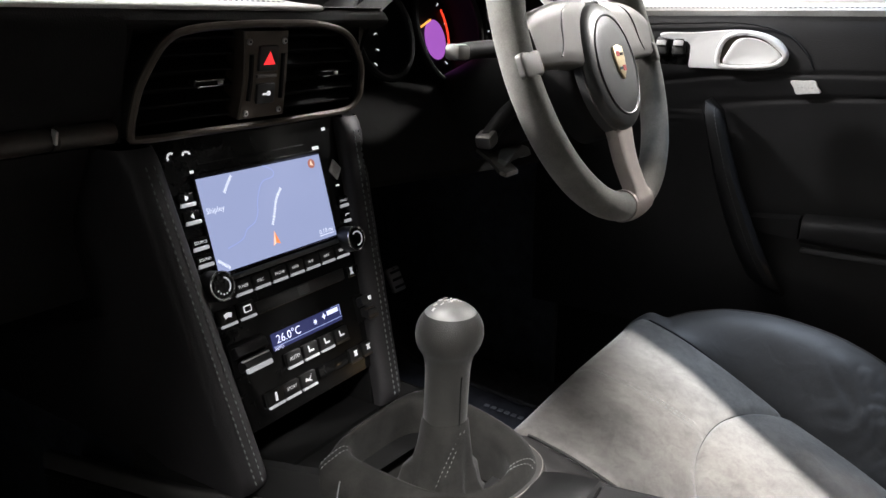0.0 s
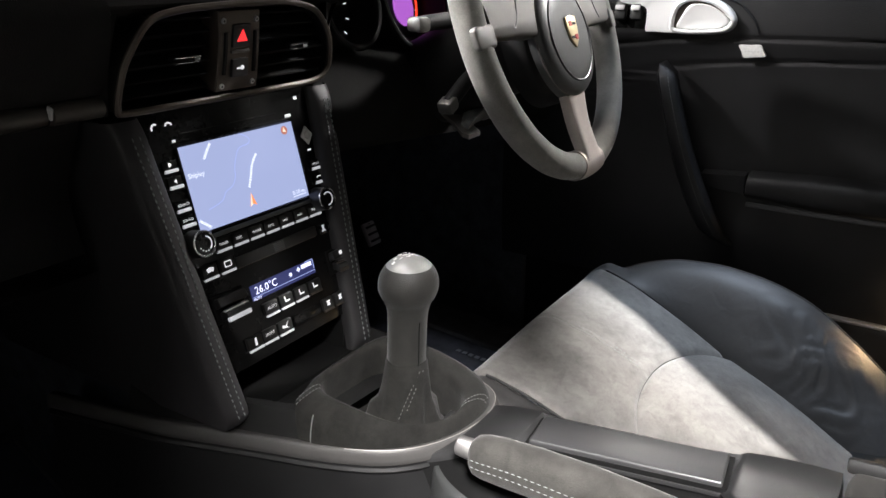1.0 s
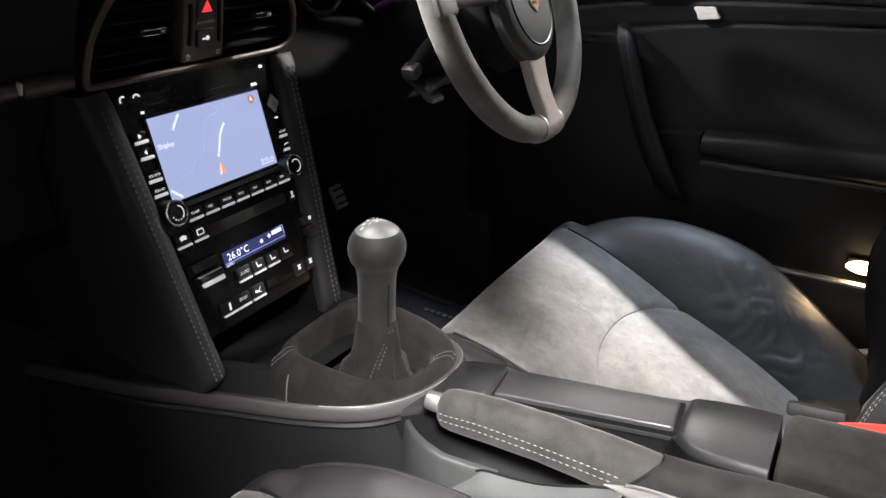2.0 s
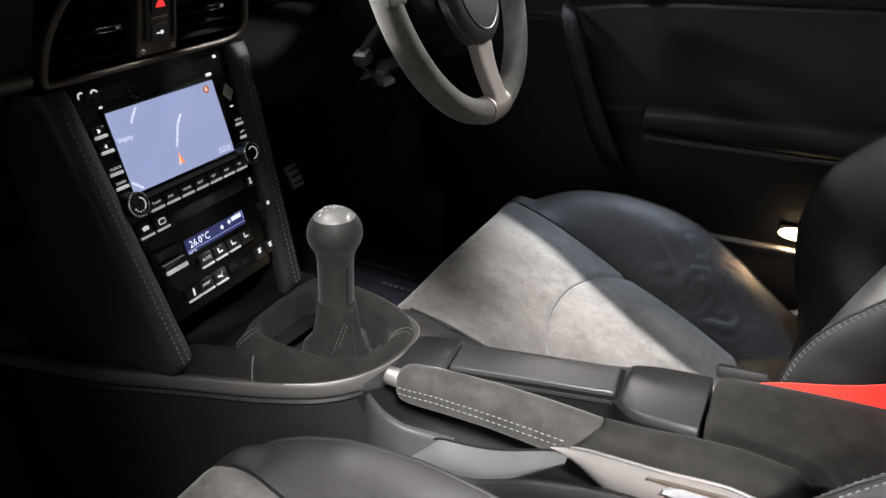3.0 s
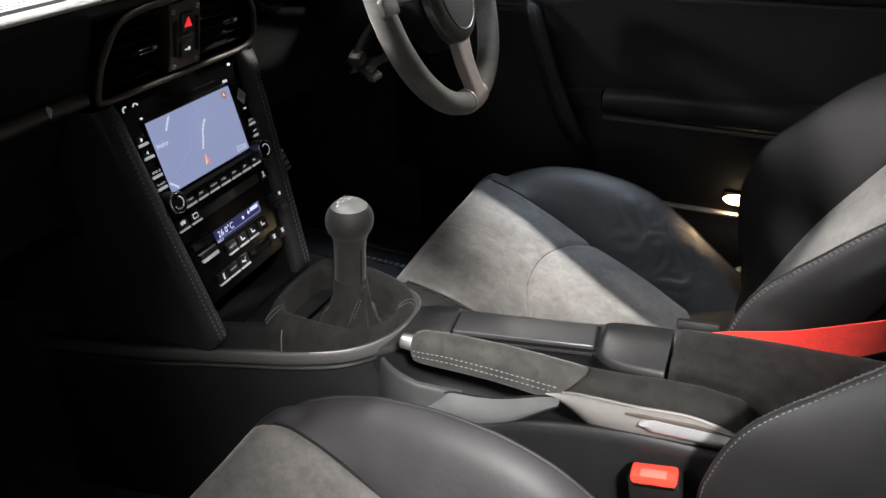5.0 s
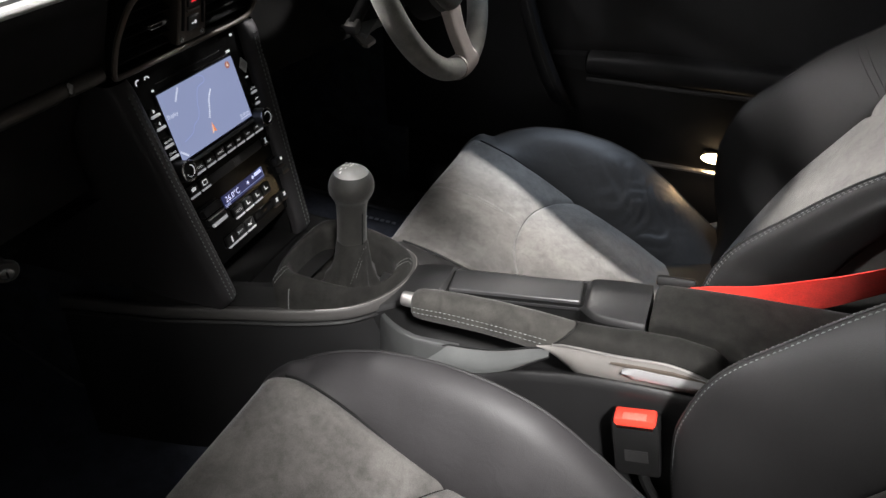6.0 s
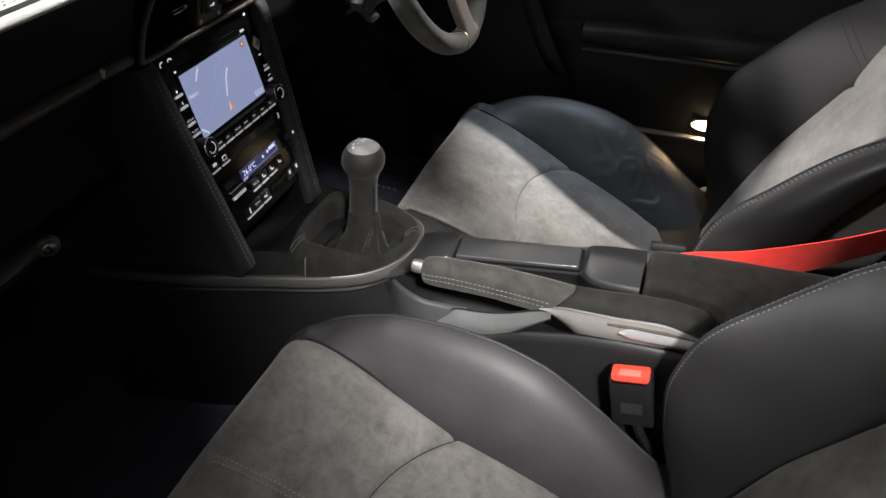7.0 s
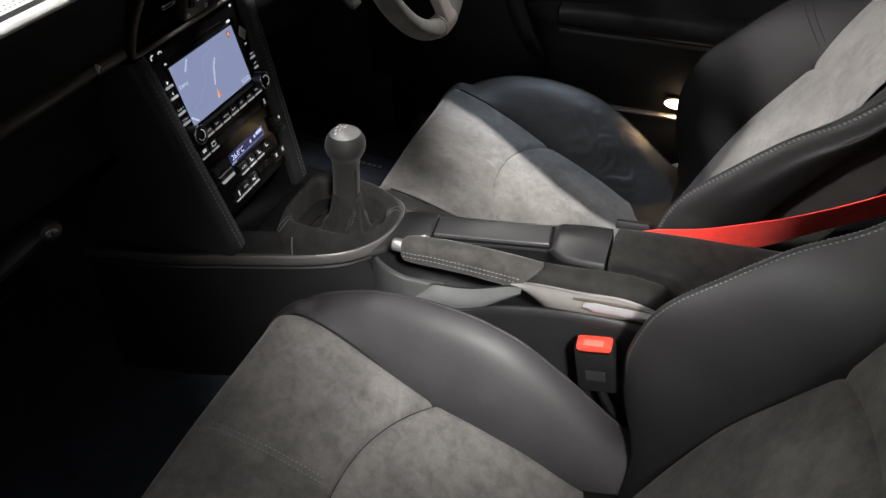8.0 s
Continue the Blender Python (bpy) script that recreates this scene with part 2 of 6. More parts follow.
# ---------------------------------------------------------------- mesh helpers


def thing(name, at, label, category, group="", kind=""):
    """A top-level Empty at the thing's base."""
    ob = new(name)
    ob.location = at
    ob.empty_display_size = 0.02
    return tagged(ob, label, category, group, kind)


def finish(bm, name, mat, smooth=True, sharp=40):
    bmesh.ops.recalc_face_normals(bm, faces=bm.faces[:])
    me = bpy.data.meshes.new(name)
    for f in bm.faces:
        f.smooth = smooth
    if smooth:
        for e in bm.edges:
            if len(e.link_faces) == 2 and e.calc_face_angle(0) > radians(sharp):
                e.smooth = False
    bm.to_mesh(me)
    bm.free()
    me.materials.append(mat)
    return me


def part(name, bm, mat, parent=None, label="", smooth=True, sharp=40):
    """Links a bmesh, drawn in world places, as one mesh object under a thing or a part."""
    ob = new(name, finish(bm, name, mat, smooth, sharp))
    if parent is not None:
        ob.parent = parent
        top = parent
        while top.parent is not None:
            top = top.parent
        if parent is top:
            ob.matrix_parent_inverse = Matrix.Translation(-Vector(top.location))
        if label:
            ob["label"] = label
    return ob


def structure(name, bm, mat, label, category, smooth=True):
    return tagged(new(name, finish(bm, name, mat, smooth)), label, category, kind="structure")


def box(w, d, h, m=None, bevel=0.0, seg=2):
    bm = bmesh.new()
    bmesh.ops.create_cube(bm, size=1.0, matrix=Matrix.Diagonal((w, d, h, 1)))
    if bevel:
        bmesh.ops.bevel(bm, geom=bm.edges[:], offset=bevel, segments=seg, profile=0.5, affect="EDGES")
    if m is not None:
        bm.transform(m)
    return bm


def cyl(r1, r2, length, m=None, n=32, bevel=0.0):
    bm = bmesh.new()
    bmesh.ops.create_cone(bm, cap_ends=True, segments=n, radius1=r1, radius2=r2, depth=length)
    if bevel:
        rim = [e for e in bm.edges if len(e.link_faces) == 2 and e.calc_face_angle(0) > 0.9]
        bmesh.ops.bevel(bm, geom=rim, offset=bevel, segments=3, profile=0.5, affect="EDGES")
    if m is not None:
        bm.transform(m)
    return bm


def sheet(fn, nu, nv, close_u=False, cap=False):
    """A grid of fn(a, b) with a and b from 0 to 1."""
    bm = bmesh.new()
    rows = []
    for j in range(nv + 1):
        rows.append([bm.verts.new(fn(i / nu, j / nv)) for i in range(nu if close_u else nu + 1)])
    k = nu if close_u else nu
    for j in range(nv):
        for i in range(k):
            i2 = (i + 1) % nu if close_u else i + 1
            try:
                bm.faces.new((rows[j][i], rows[j][i2], rows[j + 1][i2], rows[j + 1][i]))
            except ValueError:
                pass
    if cap:
        for row in (rows[0], rows[-1]):
            try:
                bm.faces.new(row)
            except ValueError:
                pass
    return bm


def loft(rings, closed=True, cap=True):
    """Skins rings of equally many points."""
    bm = bmesh.new()
    vs = [[bm.verts.new(p) for p in ring] for ring in rings]
    n = len(rings[0])
    for a, b in zip(vs, vs[1:]):
        for i in range(n if closed else n - 1):
            bm.faces.new((a[i], a[(i + 1) % n], b[(i + 1) % n], b[i]))
    if cap and closed:
        bm.faces.new(vs[0])
        bm.faces.new(vs[-1])
    return bm


def curve_at(points, s):
    """A smooth run (Catmull-Rom) through points, s from 0 to 1."""
    pts = [Vector(p) for p in points]
    n = len(pts) - 1
    f = min(max(s, 0), 1) * n
    i = min(int(f), n - 1)
    f -= i
    p0, p1, p2, p3 = pts[max(i - 1, 0)], pts[i], pts[i + 1], pts[min(i + 2, n)]
    return 0.5 * ((2 * p1) + (p2 - p0) * f + (2 * p0 - 5 * p1 + 4 * p2 - p3) * f * f + (3 * p1 - p0 - 3 * p2 + p3) * f ** 3)


def smooth_run(points, n):
    return [curve_at(points, i / n) for i in range(n + 1)]


def value_at(keys, x):
    """A smooth height from rows (x, value), x rising."""
    if x <= keys[0][0]:
        return keys[0][1]
    if x >= keys[-1][0]:
        return keys[-1][1]
    slopes = [(b[1] - a[1]) / (b[0] - a[0]) for a, b in zip(keys, keys[1:])]
    for i, ((x0, v0), (x1, v1)) in enumerate(zip(keys, keys[1:])):
        if x <= x1:
            ends = []
            for j in (i, i + 1):
                if j == 0 or j == len(keys) - 1:
                    ends.append(slopes[i])
                elif slopes[j - 1] * slopes[j] <= 0:
                    ends.append(0.0)
                else:
                    h0, h1 = keys[j][0] - keys[j - 1][0], keys[j + 1][0] - keys[j][0]
                    w0, w1 = 2 * h1 + h0, h1 + 2 * h0
                    ends.append((w0 + w1) / (w0 / slopes[j - 1] + w1 / slopes[j]))
            h = x1 - x0
            f = (x - x0) / h
            return (v0 * (1 + 2 * f) * (1 - f) ** 2 + ends[0] * h * f * (1 - f) ** 2 + v1 * f * f * (3 - 2 * f) + ends[1] * h * f * f * (f - 1))


def tube(path, r, n=10, closed=False, cap=True):
    """A round bar along a path; r is a number or a function of 0..1."""
    path = [Vector(p) for p in path]
    rings = []
    up = Vector((0.13, 0.21, 0.97)).normalized()
    m = len(path)
    for i, p in enumerate(path):
        if closed:
            t = (path[(i + 1) % m] - path[i - 1]).normalized()
        else:
            t = (path[min(i + 1, m - 1)] - path[max(i - 1, 0)]).normalized()
        a = t.cross(up).normalized()
        up = a.cross(t).normalized()
        rr = r(i / (m - 1)) if callable(r) else r
        rings.append([p + rr * (a * math.cos(q) + up * math.sin(q)) for q in (2 * math.pi * k / n for k in range(n))])
    if closed:
        rings.append(rings[0])
        bm = loft(rings, cap=False)
        bmesh.ops.remove_doubles(bm, verts=bm.verts[:], dist=1e-6)
        return bm
    return loft(rings, cap=cap)


def plate(outline, depth, m=None, bevel=0.0, seg=2):
    """A flat outline (x, y) with a thickness from z = 0 to depth."""
    bm = bmesh.new()
    low = [bm.verts.new((p[0], p[1], 0)) for p in outline]
    f = bm.faces.new(low)
    up = bmesh.ops.extrude_face_region(bm, geom=[f])
    moved = [v for v in up["geom"] if isinstance(v, bmesh.types.BMVert)]
    bmesh.ops.translate(bm, verts=moved, vec=(0, 0, depth))
    if bevel:
        top = [e for e in bm.edges if all(v in moved for v in e.verts)]
        bmesh.ops.bevel(bm, geom=top, offset=bevel, segments=seg, profile=0.5, affect="EDGES")
    if m is not None:
        bm.transform(m)
    return bm


def merge(*bms):
    out = bmesh.new()
    for bm in bms:
        me = bpy.data.meshes.new("tmp")
        bm.to_mesh(me)
        bm.free()
        out.from_mesh(me)
        bpy.data.meshes.remove(me)
    return out


def stitches(path, step=0.0052, length=0.0034, r=0.00055, lift=Vector((0, 0, 0.0003))):
    """Short threads along a seam."""
    path = [Vector(p) for p in path]
    bm = bmesh.new()
    left, i = 0.0, 0
    total = 0.0
    marks = [0.0]
    for a, b in zip(path, path[1:]):
        total += (b - a).length
        marks.append(total)

    def along(s):
        for k in range(len(path) - 1):
            if s <= marks[k + 1]:
                f = (s - marks[k]) / max(marks[k + 1] - marks[k], 1e-9)
                return path[k].lerp(path[k + 1], f)
        return path[-1]
    s = 0.0
    while s + length < total:
        a, b = along(s), along(s + length)
        t = (b - a).normalized()
        side = t.cross(Vector((0.1, 0.2, 1))).normalized()
        up = side.cross(t)
        mid = (a + b) / 2 + lift
        va = [bm.verts.new(a + lift * 0.2 + side * r * sx) for sx in (-1, 1)]
        vm = [bm.verts.new(mid + side * r * sx + up * su * r) for sx, su in ((-1, -1), (1, -1), (1, 1), (-1, 1))]
        vb = [bm.verts.new(b + lift * 0.2 + side * r * sx) for sx in (-1, 1)]
        bm.faces.new((va[0], va[1], vm[2], vm[3]))
        bm.faces.new((vb[1], vb[0], vm[3], vm[2]))
        bm.faces.new((va[0], vm[3], vb[0], vm[0]))
        bm.faces.new((va[1], vm[1], vb[1], vm[2]))
        s += step
    return bm


def rounded(points, n):
    """A closed smooth outline through points."""
    m = len(points)
    pts = [Vector((*p, 0)) for p in points]
    out = []
    for i in range(m):
        p0, p1, p2, p3 = pts[i - 1], pts[i], pts[(i + 1) % m], pts[(i + 2) % m]
        for k in range(n):
            f = k / n
            q = 0.5 * ((2 * p1) + (p2 - p0) * f + (2 * p0 - 5 * p1 + 4 * p2 - p3) * f * f + (3 * p1 - p0 - 3 * p2 + p3) * f ** 3)
            out.append((q.x, q.y))
    return out


def round_rect(w, h, r, n=5):
    out = []
    for cx, cy, a0 in ((w / 2 - r, h / 2 - r, 0), (-w / 2 + r, h / 2 - r, 90), (-w / 2 + r, -h / 2 + r, 180), (w / 2 - r, -h / 2 + r, 270)):
        for k in range(n + 1):
            a = radians(a0 + 90 * k / n)
            out.append((cx + r * math.cos(a), cy + r * math.sin(a)))
    return out


LETTERS = []


def lettering(text, m, size, mat, parent, depth=0.0):
    """Raised writing, turned into meshes at the end."""
    LETTERS.append((text, m, size, mat, parent, depth))

# ---------------------------------------------------------------- the garage and the shell of the car

# Assumed garage room, mostly out of view; its lit walls bounce light in.
structure("ground", box(12, 12, 0.1, pose(0, 0, -0.20)), concrete, "pale concrete garage floor under the car", "floor", smooth=False)
for n, (w, d, x, y) in enumerate(((12, 0.2, 0, 3.6), (12, 0.2, 0, -6.1), (0.2, 12, 3.6, 0), (0.2, 12, -3.6, 0))):
    structure("wall_" + ("north", "south", "east", "west")[n], box(w, d, 3.5, pose(x, y, 1.6)), plaster, "plain white plaster wall of the assumed garage", "wall", smooth=False)
structure("ceiling", box(12.4, 12.4, 0.1, pose(0, 0, 3.4)), plaster, "plain white garage ceiling", "ceiling", smooth=False)

# floor pan, bulkhead, sills, roof and pillars of the car
structure("floor", box(1.36, 2.3, 0.03, pose(0, -0.35, 0.185)), carpet, "black carpeted footwell floor of the car", "floor", smooth=False)
structure("wall_front", sheet(lambda a, b: curve_at([(-0.68 + 1.36 * a, 0.10, 0.201), (-0.68 + 1.36 * a, 0.42, 0.24), (-0.68 + 1.36 * a, 0.62, 0.40), (-0.68 + 1.36 * a, 0.66, 0.80)], b), 6, 16),
          carpet, "black carpeted bulkhead in front of the footwells", "wall")
structure("wall_rear", box(1.40, 0.03, 0.9, pose(0, -1.35, 0.52, 12)), carpet, "black carpeted rear wall of the cabin", "wall", smooth=False)
structure("sill_right", box(0.09, 2.1, 0.26, pose(0.735, -0.40, 0.225), 0.012), plastic_dark, "black plastic door sill", "sill")
structure("sill_trim", box(0.014, 0.62, 0.005, pose(0.643, -0.74, 0.3735), 0.002), silver, "thin brushed metal strip along the door sill", "trim")
structure("sill_step", box(0.030, 0.76, 0.11, pose(0.662, -0.80, 0.313), 0.010), plastic, "black plastic scuff plate below the door", "sill")
structure("sill_left", box(0.09, 2.1, 0.20, pose(-0.735, -0.40, 0.16), 0.012), plastic_dark, "black plastic sill of the open door", "sill")


# Unseen roof edge, its heights chosen so its shadow crosses the driver's cushion.
def roof_shadow_edge(y):
    return value_at([(-1.35, 1.16), (-1.05, 1.18), (-0.94, 1.17), (-0.86, 1.09), (-0.71, 1.112), (-0.505, 1.257), (-0.30, 1.30), (0.10, 1.30)], y)


def roof_fn(a, b):
    y = -1.35 + 1.25 * b
    x = -0.55 + 1.10 * a
    crown = 0.05 * math.sin(math.pi * a)
    edge = roof_shadow_edge(y) if a < 0.5 else 1.16
    f = abs(2 * a - 1) ** 3
    return (x, y, edge * f + 1.27 * (1 - f) + crown * (1 - f))


structure("ceiling_roof", sheet(roof_fn, 24, 30), headliner, "unseen car roof in charcoal cloth, left edge shaped to cast the seat shadow", "ceiling")
structure("pillar_right", tube(smooth_run([(0.56, -0.10, 1.19), (0.63, 0.20, 1.05), (0.68, 0.62, 0.82)], 12), 0.035), plastic_dark, "black windscreen pillar", "pillar")
structure("pillar_left", tube(smooth_run([(-0.56, -0.10, 1.31), (-0.63, 0.22, 1.06), (-0.68, 0.62, 0.82)], 12), 0.035), plastic_dark, "black windscreen pillar", "pillar")
structure("pillar_rear_right", box(0.05, 0.28, 0.75, pose(0.68, -1.12, 0.73, -14), 0.015), plastic_dark, "black trim of the door pillar", "pillar")

for sx in (-1, 1):
    structure("wall_kick_" + ("left" if sx < 0 else "right"), box(0.03, 0.62, 0.84, pose(sx * 0.692, 0.37, 0.45)), carpet, "black carpeted side of the footwell", "wall", smooth=False)
# Housings for the added spots; no such fittings are in view.
for eye, target in (((-2.2, -1.10, 2.60), (0.54, -0.36, 0.36)), ((-1.30, 2.60, 2.70), (0.36, -0.71, 0.55)), ((-1.70, -1.35, 2.30), (-0.03, -0.37, 0.45)), ((-0.90, 2.40, 2.70), (0.67, -0.24, 0.81)), ((2.4, -1.20, 2.30), (0.36, -0.14, 0.80)), ((-0.50, 1.50, 3.00), (-0.30, 0.24, 0.83)), ((0.86, -0.45, 2.60), (0.50, -0.37, 0.40))):
    back = Vector(eye) - (Vector(target) - Vector(eye)).normalized() * 0.09
    can = thing("added_spotlight", (back.x, back.y, 3.35), "small white ceiling spotlight, added and out of view", "spotlight", "ceiling spotlights")
    part("stem", cyl(0.012, 0.012, 3.35 - back.z, pose(back.x, back.y, (3.35 + back.z) / 2), 16), bodypaint, can)
    part("can", cyl(0.055, 0.055, 0.12, look(back, target), 24), bodypaint, can)
# Added strip fittings to go with the wall and panel lamps.
for n, (x, y, w, d) in enumerate(((0.0, 2.55, 5.0, 0.12), (-2.75, 0.0, 0.12, 5.0), (2.75, 1.55, 0.12, 2.2), (-0.55, 0.95, 1.0, 1.0))):
    lamp = thing("added_strip_light", (x, y, 3.35), "white ceiling strip light, added and out of view", "strip light", "garage strip lights")
    part("housing", box(w, d, 0.05, pose(x, y, 3.325), 0.008), bodypaint, lamp)
    part("diffuser", box(w - 0.06, d - 0.03, 0.03, pose(x, y, 3.285), 0.008), tube_white, lamp, "glowing white diffuser")

# ---------------------------------------------------------------- dashboard

dash = thing("dashboard", (0, 0.30, 0.60), "black leather dashboard with grey stitching and trim strips", "dashboard")


def lip(x):
    return 0.830 + 0.008 * max(0, x - 0.15) / 0.5


def top_fn(a, b):
    x = -0.68 + 1.36 * a
    z = lip(x)
    g = min(1, max(0, (x - 0.070) / 0.090)) * min(1, max(0, (0.60 - x) / 0.035))
    r = 0.15 * g * g * (3 - 2 * g)
    return curve_at([(x, 0.0290 + r, z - 0.0060), (x, 0.0225 + r, z - 0.0018), (x, 0.0270 + r, z + 0.0022), (x, 0.052 + r, z + 0.0045), (x, 0.25 + r * 0.6, z + 0.022), (x, 0.68, z + 0.010)], b)


part("top_pad", sheet(top_fn, 120, 30), lit_top_leather, dash, "leather top pad with a stitched front edge, pale grey for the strong light on it")
for dy, dz in ((0.054, 0.0050), (0.061, 0.0056)):
    part("stitching", stitches([(-0.66 + 0.72 * k / 30, dy, 0.830 + dz) for k in range(31)], 0.006, 0.0042, 0.0004, Vector((0, 0, 0.0001))), thread, dash, "grey thread stitching")


def face_fn(a, b):
    x = -0.68 + 0.552 * a
    return curve_at([(x, 0.060, 0.8345), (x, 0.0420, 0.8338), (x, 0.0290, 0.8312), (x, 0.0215, 0.8255), (x, 0.0185, 0.8130), (x, 0.026, 0.790), (x, 0.034, 0.770), (x, 0.042, 0.752), (x, 0.060, 0.740)], b)


part("passenger_face", sheet(face_fn, 20, 20), leather_dash, dash)
part("centre_face", sheet(lambda a, b: curve_at([(-0.129 + 0.29 * a, 0.20, 0.834), (-0.129 + 0.29 * a, 0.040, 0.8312), (-0.129 + 0.29 * a, 0.0285, 0.8298), (-0.129 + 0.29 * a, 0.0205, 0.8240), (-0.129 + 0.29 * a, 0.0225, 0.815), (-0.129 + 0.29 * a, 0.070, 0.800)], b), 10, 20), leather_dash, dash)
for x in (-0.1275, 0.1325):
    part("vent_cheek", sheet(lambda a, b: curve_at([(x - 0.010 * (1 if x > 0 else -1) + 0.02 * a * (1 if x > 0 else -1), 0.022 + 0.010 * a, 0.823), (x - 0.002 * (1 if x > 0 else -1) + 0.02 * a * (1 if x > 0 else -1), 0.034 + 0.012 * a, 0.775), (x + 0.02 * a * (1 if x > 0 else -1), 0.042 + 0.015 * a, 0.735)], b), 4, 12), leather_dash, dash)


def strip_fn(x0, x1):
    def fn(a, b):
        x = x0 + (x1 - x0) * a
        inner = 0.004 * (max(0, 1 - a * 30) ** 2 + max(0, 1 - (1 - a) * 30) ** 2)
        q = radians(-80 + 250 * b)
        return (x, 0.044 - 0.0085 * math.cos(q) + inner, 0.7435 + 0.0085 * math.sin(q))
    return fn


for x0, x1 in ((-0.1765, -0.131), (-0.67, -0.1778)):
    part("trim_strip", sheet(strip_fn(x0, x1), 30, 14), strip_paint, dash, "satin dark grey trim strip")

part("strip_clip", box(0.0022, 0.006, 0.010, pose(-0.1772, 0.0385, 0.7455, 20), 0.0008), pale_silver, dash, "small bright clip on the trim strip")
glove = part("glovebox_door", sheet(lambda a, b: curve_at([(-0.64 + 0.50 * a, 0.062, 0.731), (-0.64 + 0.50 * a, 0.070, 0.715), (-0.64 + 0.50 * a, 0.096, 0.670),
                                                           (-0.64 + 0.50 * a, 0.092, 0.630), (-0.64 + 0.50 * a, 0.085, 0.612)], b), 16, 16), leather_dash, dash, "black glovebox lid")


def handle_fn(a, b):
    x = -0.63 + 0.355 * a
    q = 2 * math.pi * b
    taper = 1 - 0.45 * max(0, a - 0.86) / 0.14
    return (x, 0.078 - 0.018 * math.cos(q) * taper, 0.598 + 0.016 * math.sin(q) * taper)


part("glovebox_handle", sheet(handle_fn, 20, 14), plastic, glove, "satin black handle bar")
lock_m = pose(-0.286, 0.062, 0.600, 90 + 10, 0, -30)
part("lock_ring", cyl(0.0130, 0.0115, 0.006, lock_m, 28, 0.0015), silver_dark, glove, "round silver glovebox lock")
part("lock_core", cyl(0.0075, 0.0070, 0.004, lock_m @ pose(0, 0, 0.0032), 24, 0.001), chrome, glove)
part("keyhole", box(0.0016, 0.007, 0.001, lock_m @ pose(0, 0, 0.0056)), plastic_dark, glove)
part("underside", sheet(lambda a, b: curve_at([(-0.68 + 0.58 * a, 0.095, 0.588), (-0.68 + 0.58 * a, 0.20, 0.560), (-0.68 + 0.58 * a, 0.62, 0.50)], b), 8, 8), plastic_dark, dash)

# driver's side: knee panel and the hood with its dials


def knee_fn(a, b):
    x = 0.118 + 0.562 * a
    low = 0.655 - 0.045 * a
    return curve_at([(x, 0.14, 0.760), (x, 0.080, 0.752), (x, 0.050, 0.735), (x, 0.022, 0.70), (x, 0.020, low + 0.012), (x, 0.034, low), (x, 0.16, low - 0.02), (x, 0.6, low - 0.06)], b)


part("knee_panel", sheet(knee_fn, 24, 40), knee_black, dash, "black padded panel under the steering column")

cluster = thing("instrument_cluster", (0.34, 0.10, 0.80), "black instrument cluster with round lit dials", "instrument cluster")


def ring_m(x, z, y=0.055):
    return pose(x, y, z, 90 - 12)


for x, r, z in ((0.222, 0.048, 0.805), (0.352, 0.070, 0.812), (0.482, 0.048, 0.805)):
    m = ring_m(x, z, 0.070)
    pathring = [m @ Vector((r * math.cos(q), r * math.sin(q), 0)) for q in (2 * math.pi * k / 40 for k in range(40))]
    dial = part("dial_ring", merge(tube(pathring, 0.004, 8, closed=True),
                                   sheet(lambda a, b: m @ Vector((r * math.cos(2 * math.pi * a), r * math.sin(2 * math.pi * a), -0.045 * b)), 40, 2)), plastic_dark, cluster)
    part("dial_face", cyl(r * 0.99, r * 0.99, 0.002, m @ pose(0, 0, -0.046), 40), plastic_dark, dial)
    for k in range(11):
        q = radians(-40 + 26 * k)
        part("tick", box(0.005, 0.0014, 0.0008, m @ pose(-0.84 * r * math.cos(q), 0.84 * r * math.sin(q), -0.0436, 0, 0, -math.degrees(q))), legend, dial)
# the rev counter with its violet centre, orange needle and red arc
m = ring_m(0.352, 0.812, 0.070)
part("violet_centre", plate([(0.022 * math.cos(q) + 0.028, 0.025 * math.sin(q) - 0.008) for q in (2 * math.pi * k / 36 for k in range(36))], 0.0015, m @ pose(0, 0, -0.0440)), dial_violet, cluster, "violet lit dial face")
part("needle", box(0.026, 0.0026, 0.001, m @ pose(0.008, 0.012, -0.040, 0, 0, 20), 0.0004), dial_orange, cluster, "orange needle")
part("red_arc", plate([(0.0600 * math.cos(radians(a)), 0.0600 * math.sin(radians(a))) for a in range(-30, 31, 6)] + [(0.0565 * math.cos(radians(a)), 0.0565 * math.sin(radians(a))) for a in range(30, -31, -6)], 0.001, m @ pose(0, 0, -0.0430)), dial_red, cluster, "red zone arc")
for k in range(7):
    part("yellow_mark", box(0.004, 0.0014, 0.001, ring_m(0.470 + 0.003 * (k % 3), 0.782 + 0.0065 * k, 0.070) @ pose(0, 0, -0.04)), dial_yellow, cluster, "yellow lit digit mark")
hood = part("hood", sheet(lambda a, b: (0.355 + (0.225 - 0.01 * b) * math.cos(math.pi * (1 - a)), 0.03 + 0.16 * b, 0.775 + (0.098 - 0.01 * b) * math.sin(math.pi * a)), 40, 8), leather_dash, cluster, "black leather cluster hood")
part("back_board", box(0.46, 0.01, 0.12, pose(0.355, 0.125, 0.80, -12)), plastic_dark, cluster)

# ---------------------------------------------------------------- centre air vents


def vent_y(z):
    return 0.026 + (0.775 - z) * 0.22



def vent_m(x, z, off=0.0):
    n = Vector((0, -0.9766, -0.2149))
    o = Vector((x, vent_y(z), z)) + n * off
    return Matrix(((1, 0, 0, o.x), (0, -0.2149, -0.9766, o.y), (0, 0.9766, -0.2149, o.z), (0, 0, 0, 1)))


